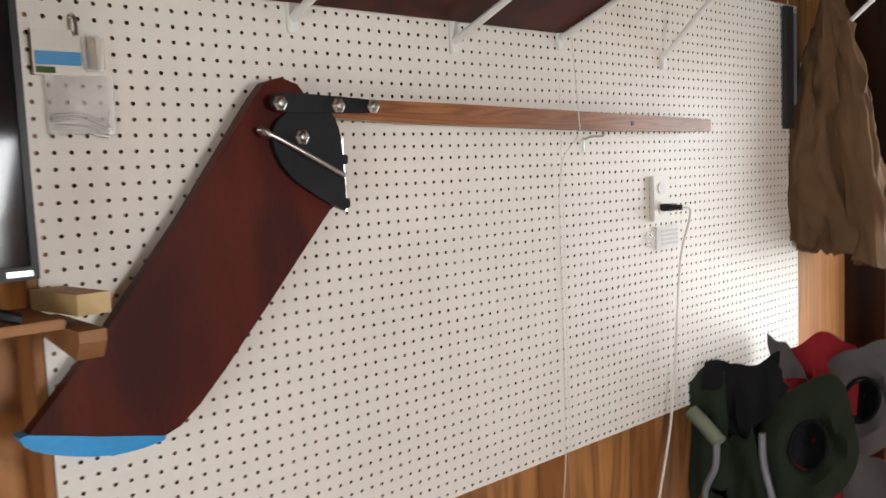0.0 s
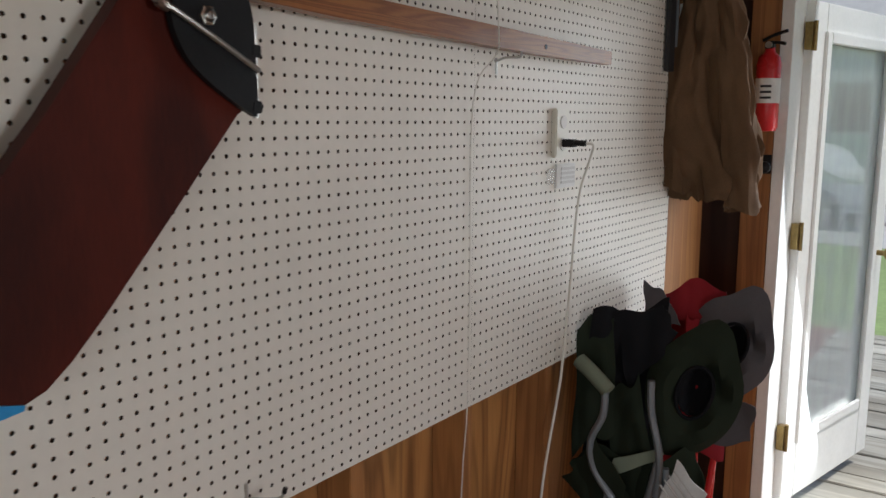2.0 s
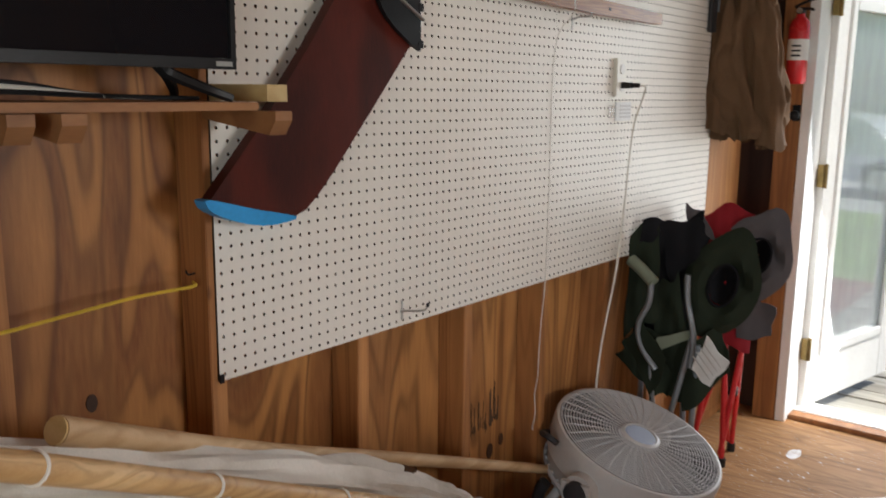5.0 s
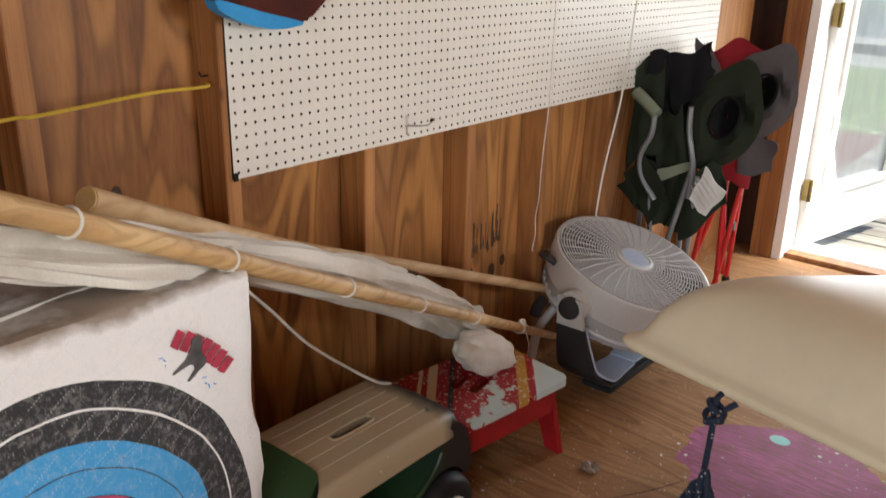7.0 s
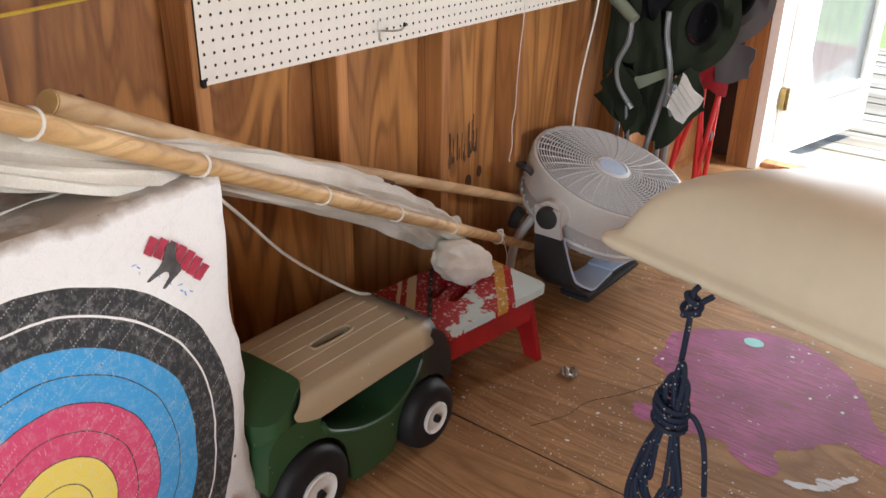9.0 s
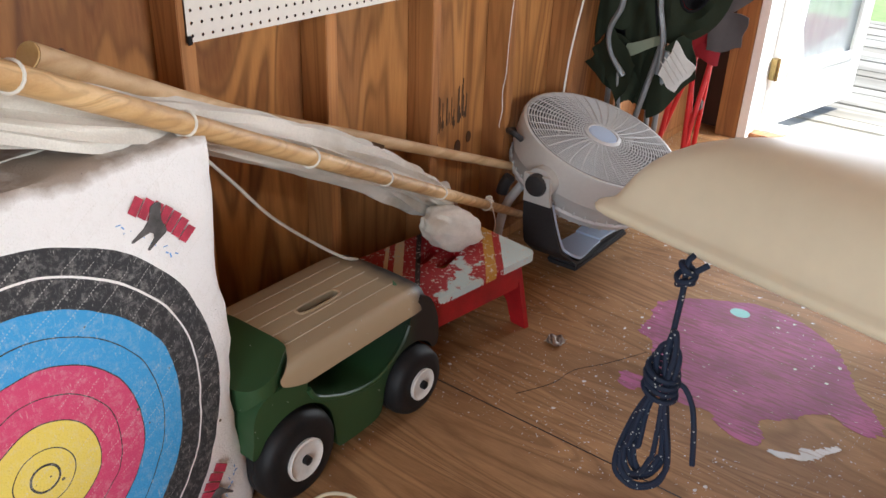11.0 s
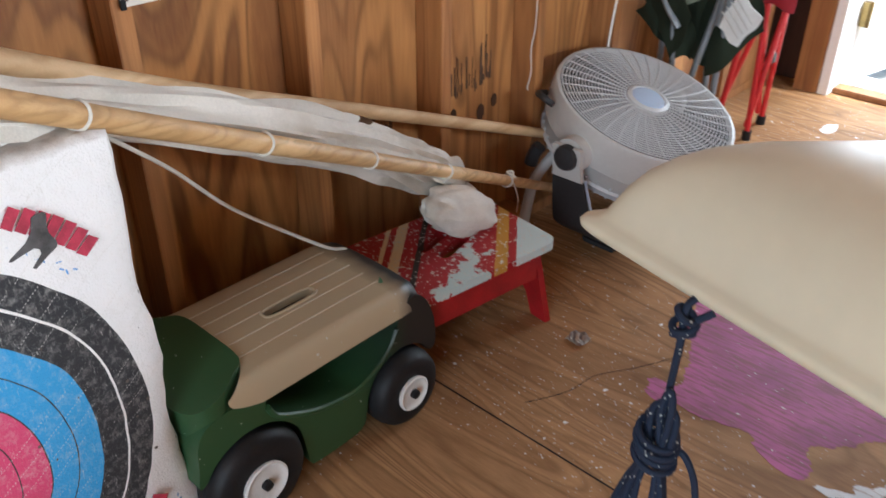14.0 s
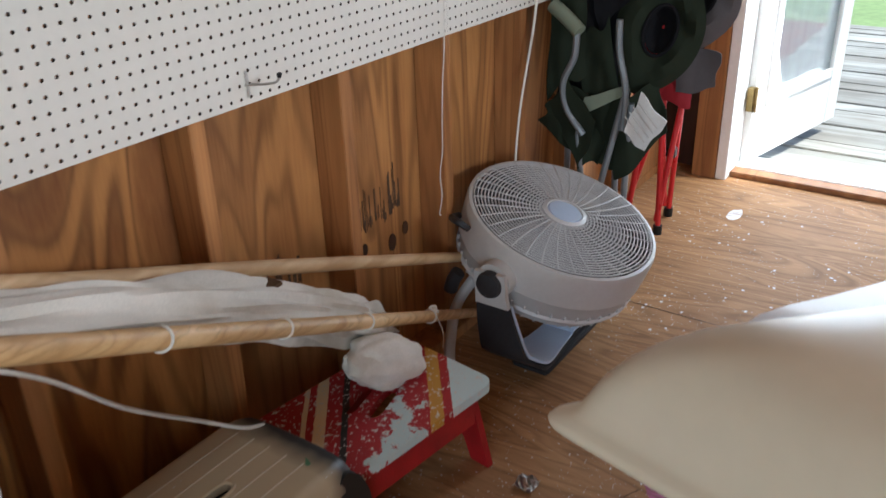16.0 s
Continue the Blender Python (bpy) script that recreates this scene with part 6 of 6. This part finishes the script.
def mooring_rope():
    ob = thing("mooring_rope", (0.592, 0.46, 0.28), "navy flecked rope tied in a hanging coil under the rim", "rope")
    X, R = 0.592, 0.0049

    def cord(name, pts, steps=5):
        part(name, tube([(X + a, b, c) for a, b, c in pts], R, 8, steps), ROPE, ob, smooth=True)
    cord("standing_line", [(0.03, 0.450, 0.762), (0.012, 0.455, 0.755), (0.0, 0.458, 0.745), (-0.002, 0.457, 0.70), (0.0, 0.459, 0.66), (0.002, 0.462, 0.60), (0.0, 0.464, 0.54)])
    cord("toggle_end", [(0.0, 0.452, 0.728), (0.006, 0.440, 0.738), (0.012, 0.430, 0.747)])
    for k, (z, r) in enumerate(((0.738, 0.009), (0.724, 0.012), (0.711, 0.010))):
        cord("knot", [(r * math.cos(j * 0.785), 0.457 + r * 1.15 * math.sin(j * 0.785), z + 0.006 * math.sin(j * 0.785 + k * 1.9)) for j in range(9)], 3)
    # bights above the wraps, one standing clear
    for a, y0, y1, top in ((0.006, 0.448, 0.484, 0.588), (-0.004, 0.441, 0.478, 0.602), (-0.010, 0.447, 0.463, 0.628), (0.010, 0.452, 0.490, 0.575)):
        cord("top_loop", [(a, y0 + 0.008, 0.515), (a - 0.003, y0, top - 0.045), (a, y0 + 0.002, top - 0.014), (a + 0.002, (y0 + y1) / 2, top), (a + 0.004, y1 - 0.002, top - 0.016), (a + 0.004, y1, top - 0.05), (a, y1 - 0.012, 0.515)])
    # wraps round the middle
    for k, z in enumerate((0.508, 0.519, 0.530, 0.541)):
        r = 0.0275 - 0.002 * (k % 2)
        cord("wrap", [(0.85 * r * math.cos(j * 0.6), 0.465 + r * math.sin(j * 0.6), z + 0.009 * math.sin(j * 0.6 + 0.6) + 0.002 * k) for j in range(12)], 2)
    # hanging bights, swung to one side and of uneven length
    for k, (near, far, bot, a) in enumerate(((0.430, 0.521, 0.288, 0.000), (0.426, 0.510, 0.306, -0.010), (0.437, 0.500, 0.318, 0.008), (0.445, 0.513, 0.300, 0.012), (0.440, 0.490, 0.336, -0.006), (0.452, 0.505, 0.328, -0.014))):
        mid = 0.6 * far + 0.4 * near
        cord("coil", [(a * 0.4, 0.456, 0.512), (a * 0.8, 0.35 * near + 0.65 * 0.452, 0.455), (a, near, 0.385), (a, near + 0.004, bot + 0.045), (a * 1.1, 0.75 * near + 0.25 * far, bot + 0.016), (a, mid, bot), (a * 0.8, far - 0.006, bot + 0.014),
                      (a * 0.6, far, bot + 0.045), (a * 0.6, far - 0.008, 0.385), (a * 0.5, 0.5 * far + 0.5 * 0.468, 0.455), (a * 0.3, 0.470, 0.512)])
    cord("tail", [(0.010, 0.446, 0.524), (0.012, 0.430, 0.522), (0.010, 0.412, 0.498), (0.006, 0.401, 0.465), (0.004, 0.394, 0.425), (0.004, 0.389, 0.387)])


mooring_rope()
# ---- paint and scraps on the floor ----
fish = [(1.491, 0.82), (1.512, 0.866), (1.60, 0.872), (1.702, 0.889), (1.79, 0.82), (1.844, 0.743), (1.885, 0.66), (1.895, 0.584), (1.87, 0.49), (1.821, 0.415), (1.755, 0.355), (1.688, 0.313), (1.60, 0.275), (1.56, 0.232), (1.48, 0.185),
        (1.439, 0.211), (1.44, 0.261), (1.463, 0.32), (1.376, 0.392), (1.319, 0.445), (1.263, 0.412), (1.218, 0.424), (1.221, 0.481), (1.247, 0.533), (1.276, 0.563), (1.25, 0.658), (1.255, 0.734), (1.234, 0.742), (1.236, 0.785), (1.265, 0.808), (1.298, 0.806), (1.318, 0.752), (1.37, 0.765), (1.429, 0.783)]
ragged = []
for k, (x, y) in enumerate(smooth_outline(fish, 14)):
    e = 0.006 * noise.noise(Vector((x * 60, y * 25, 1))) + 0.004 * noise.noise(Vector((x * 160, y * 60, 4)))
    ragged.append((x + e * 0.6, y + e * 2.2))
fp = tagged(part("paint_patch", pierced(ragged, [], 0.0005, 0.0010), PURPLE), "fish shaped patch of worn magenta paint on the floor", "paint", kind="structure")
tagged(part("paint_patch", slab([(1.807 + 0.026 * math.cos(k * 0.3), 0.669 + 0.03 * math.sin(k * 0.3)) for k in range(21)], "z", 0.0011, 0.0018), TEAL), "teal paint dot on the magenta patch", "paint", kind="structure")
for cx, cy, w, h_, sd in ((2.10, 0.86, 0.05, 0.035, 2), (3.05, 1.08, 0.06, 0.025, 3), (2.02, 0.20, 0.06, 0.05, 5)):
    pts = [(cx + w * math.cos(k * 0.42) * (1 + wob((k, 0, 0), 0.9, 0.6, sd)), cy + h_ * math.sin(k * 0.42) * (1 + wob((k, 1, 0), 0.9, 0.6, sd))) for k in range(15)]
    tagged(part("paint_smear", slab(smooth_outline(pts, 2), "z", 0.0008, 0.0013), WHITESMEAR), "white paint smear on the plywood floor", "paint", kind="structure")
streak = [(1.222, 0.39), (1.24, 0.365), (1.252, 0.33), (1.285, 0.325), (1.30, 0.30), (1.345, 0.262), (1.335, 0.25), (1.305, 0.268), (1.27, 0.285), (1.243, 0.306), (1.232, 0.335), (1.214, 0.353)]
ragged = [(x + 0.004 * noise.noise(Vector((x * 140, y * 50, 2))), y + 0.010 * noise.noise(Vector((x * 150, y * 60, 7)))) for x, y in smooth_outline(streak, 10)]
tagged(part("paint_smear", pierced(ragged, [], 0.0008, 0.0013), WHITESMEAR), "feathered white paint smear on the plywood floor", "paint", kind="structure")
rnd = random.Random(21)
bm = bmesh.new()
for _ in range(1500):
    x, y = rnd.uniform(0.75, 3.2), rnd.uniform(-0.2, 1.28)
    if noise.noise(Vector((x * 2.6, y * 2.6, 3))) + 0.5 * noise.noise(Vector((x * 7, y * 7, 5))) < 0.12:
        continue
    s, a0 = rnd.choice((0.0012, 0.0016, 0.002, 0.002, 0.003, 0.003, 0.004, 0.0065)), rnd.random() * 6
    vs = [bm.verts.new((x + s * rnd.uniform(0.6, 1.3) * math.cos(a0 + k * 1.26), y + s * rnd.uniform(0.5, 1.2) * math.sin(a0 + k * 1.26), 0.0036)) for k in range(5)]
    bm.faces.new(vs)
tagged(part("paint_chips", bm, PAPER), "scattered white paint flakes on the floor", "debris", kind="stuff")
pc = thing("foil_scrap", (1.292, 1.025, 0.0), "crumpled silvery scrap of foil wrapper", "scrap")
part("foil", sheet(lambda u, v: Vector((1.27 + 0.045 * u, 0.998 + 0.05 * v, 0.004 + abs(wob((u, v, 0), 3.5, 0.022, 2)))), 7, 7, 0.0006), STEEL, pc)
sm = thing("floor_seam", (1.0, 0.7, 0), "open joint between floor sheets", "joint", kind="structure")
part("joint", box((0.936, -2.2, 0.0003), (0.9395, 1.50, 0.0009)), BLACK, sm)
part("joint", box((2.214, -2.2, 0.0003), (2.2165, 1.50, 0.0009)), BLACK, sm)
part("joint", box((-2.2, 0.373, 0.0003), (0.9355, 0.3765, 0.0009)), BLACK, sm)
part("crack", tube([(1.02, 0.98, 0.0), (1.12, 0.93, 0.0), (1.21, 0.915, 0.0), (1.30, 0.86, 0.0), (1.42, 0.80, 0.0)], 0.0011, 4), BLACK, sm)
st_ = thing("lumber_stamp", (1.5, 1.594, 0.5), "faded black stamp printed on the sheathing", "stamp", kind="structure")
rnd = random.Random(8)
for x0, n_, z0, top_ in ((1.392, 44, 0.455, 0.11), (1.02, 40, 0.405, 0.10)):
    for k in range(n_):
        x, tall = x0 + k * 0.0049 + rnd.uniform(-0.001, 0.001), rnd.random() ** 1.6
        if rnd.random() < 0.16:
            continue
        z = z0 + rnd.uniform(-0.004, 0.012) + 0.010 * math.sin(k * 0.35)
        part("printed_bar", box((x, 1.5935, z), (x + rnd.choice((0.0018, 0.0028, 0.004)), 1.5948, z + 0.018 + tall * top_)), STAMP, st_)
for x, z, r_ in ((1.625, 0.395, 0.016), (1.565, 0.375, 0.020), (1.45, 0.40, 0.014), (0.285, 0.905, 0.014)):
    tagged(part("knot", slab([(x + r_ * 0.8 * math.cos(a * 0.4), z + r_ * 1.25 * math.sin(a * 0.4)) for a in range(16)], "y", 1.5930, 1.5948), KNOT), "dark knot in the sheathing", "knot", kind="structure")
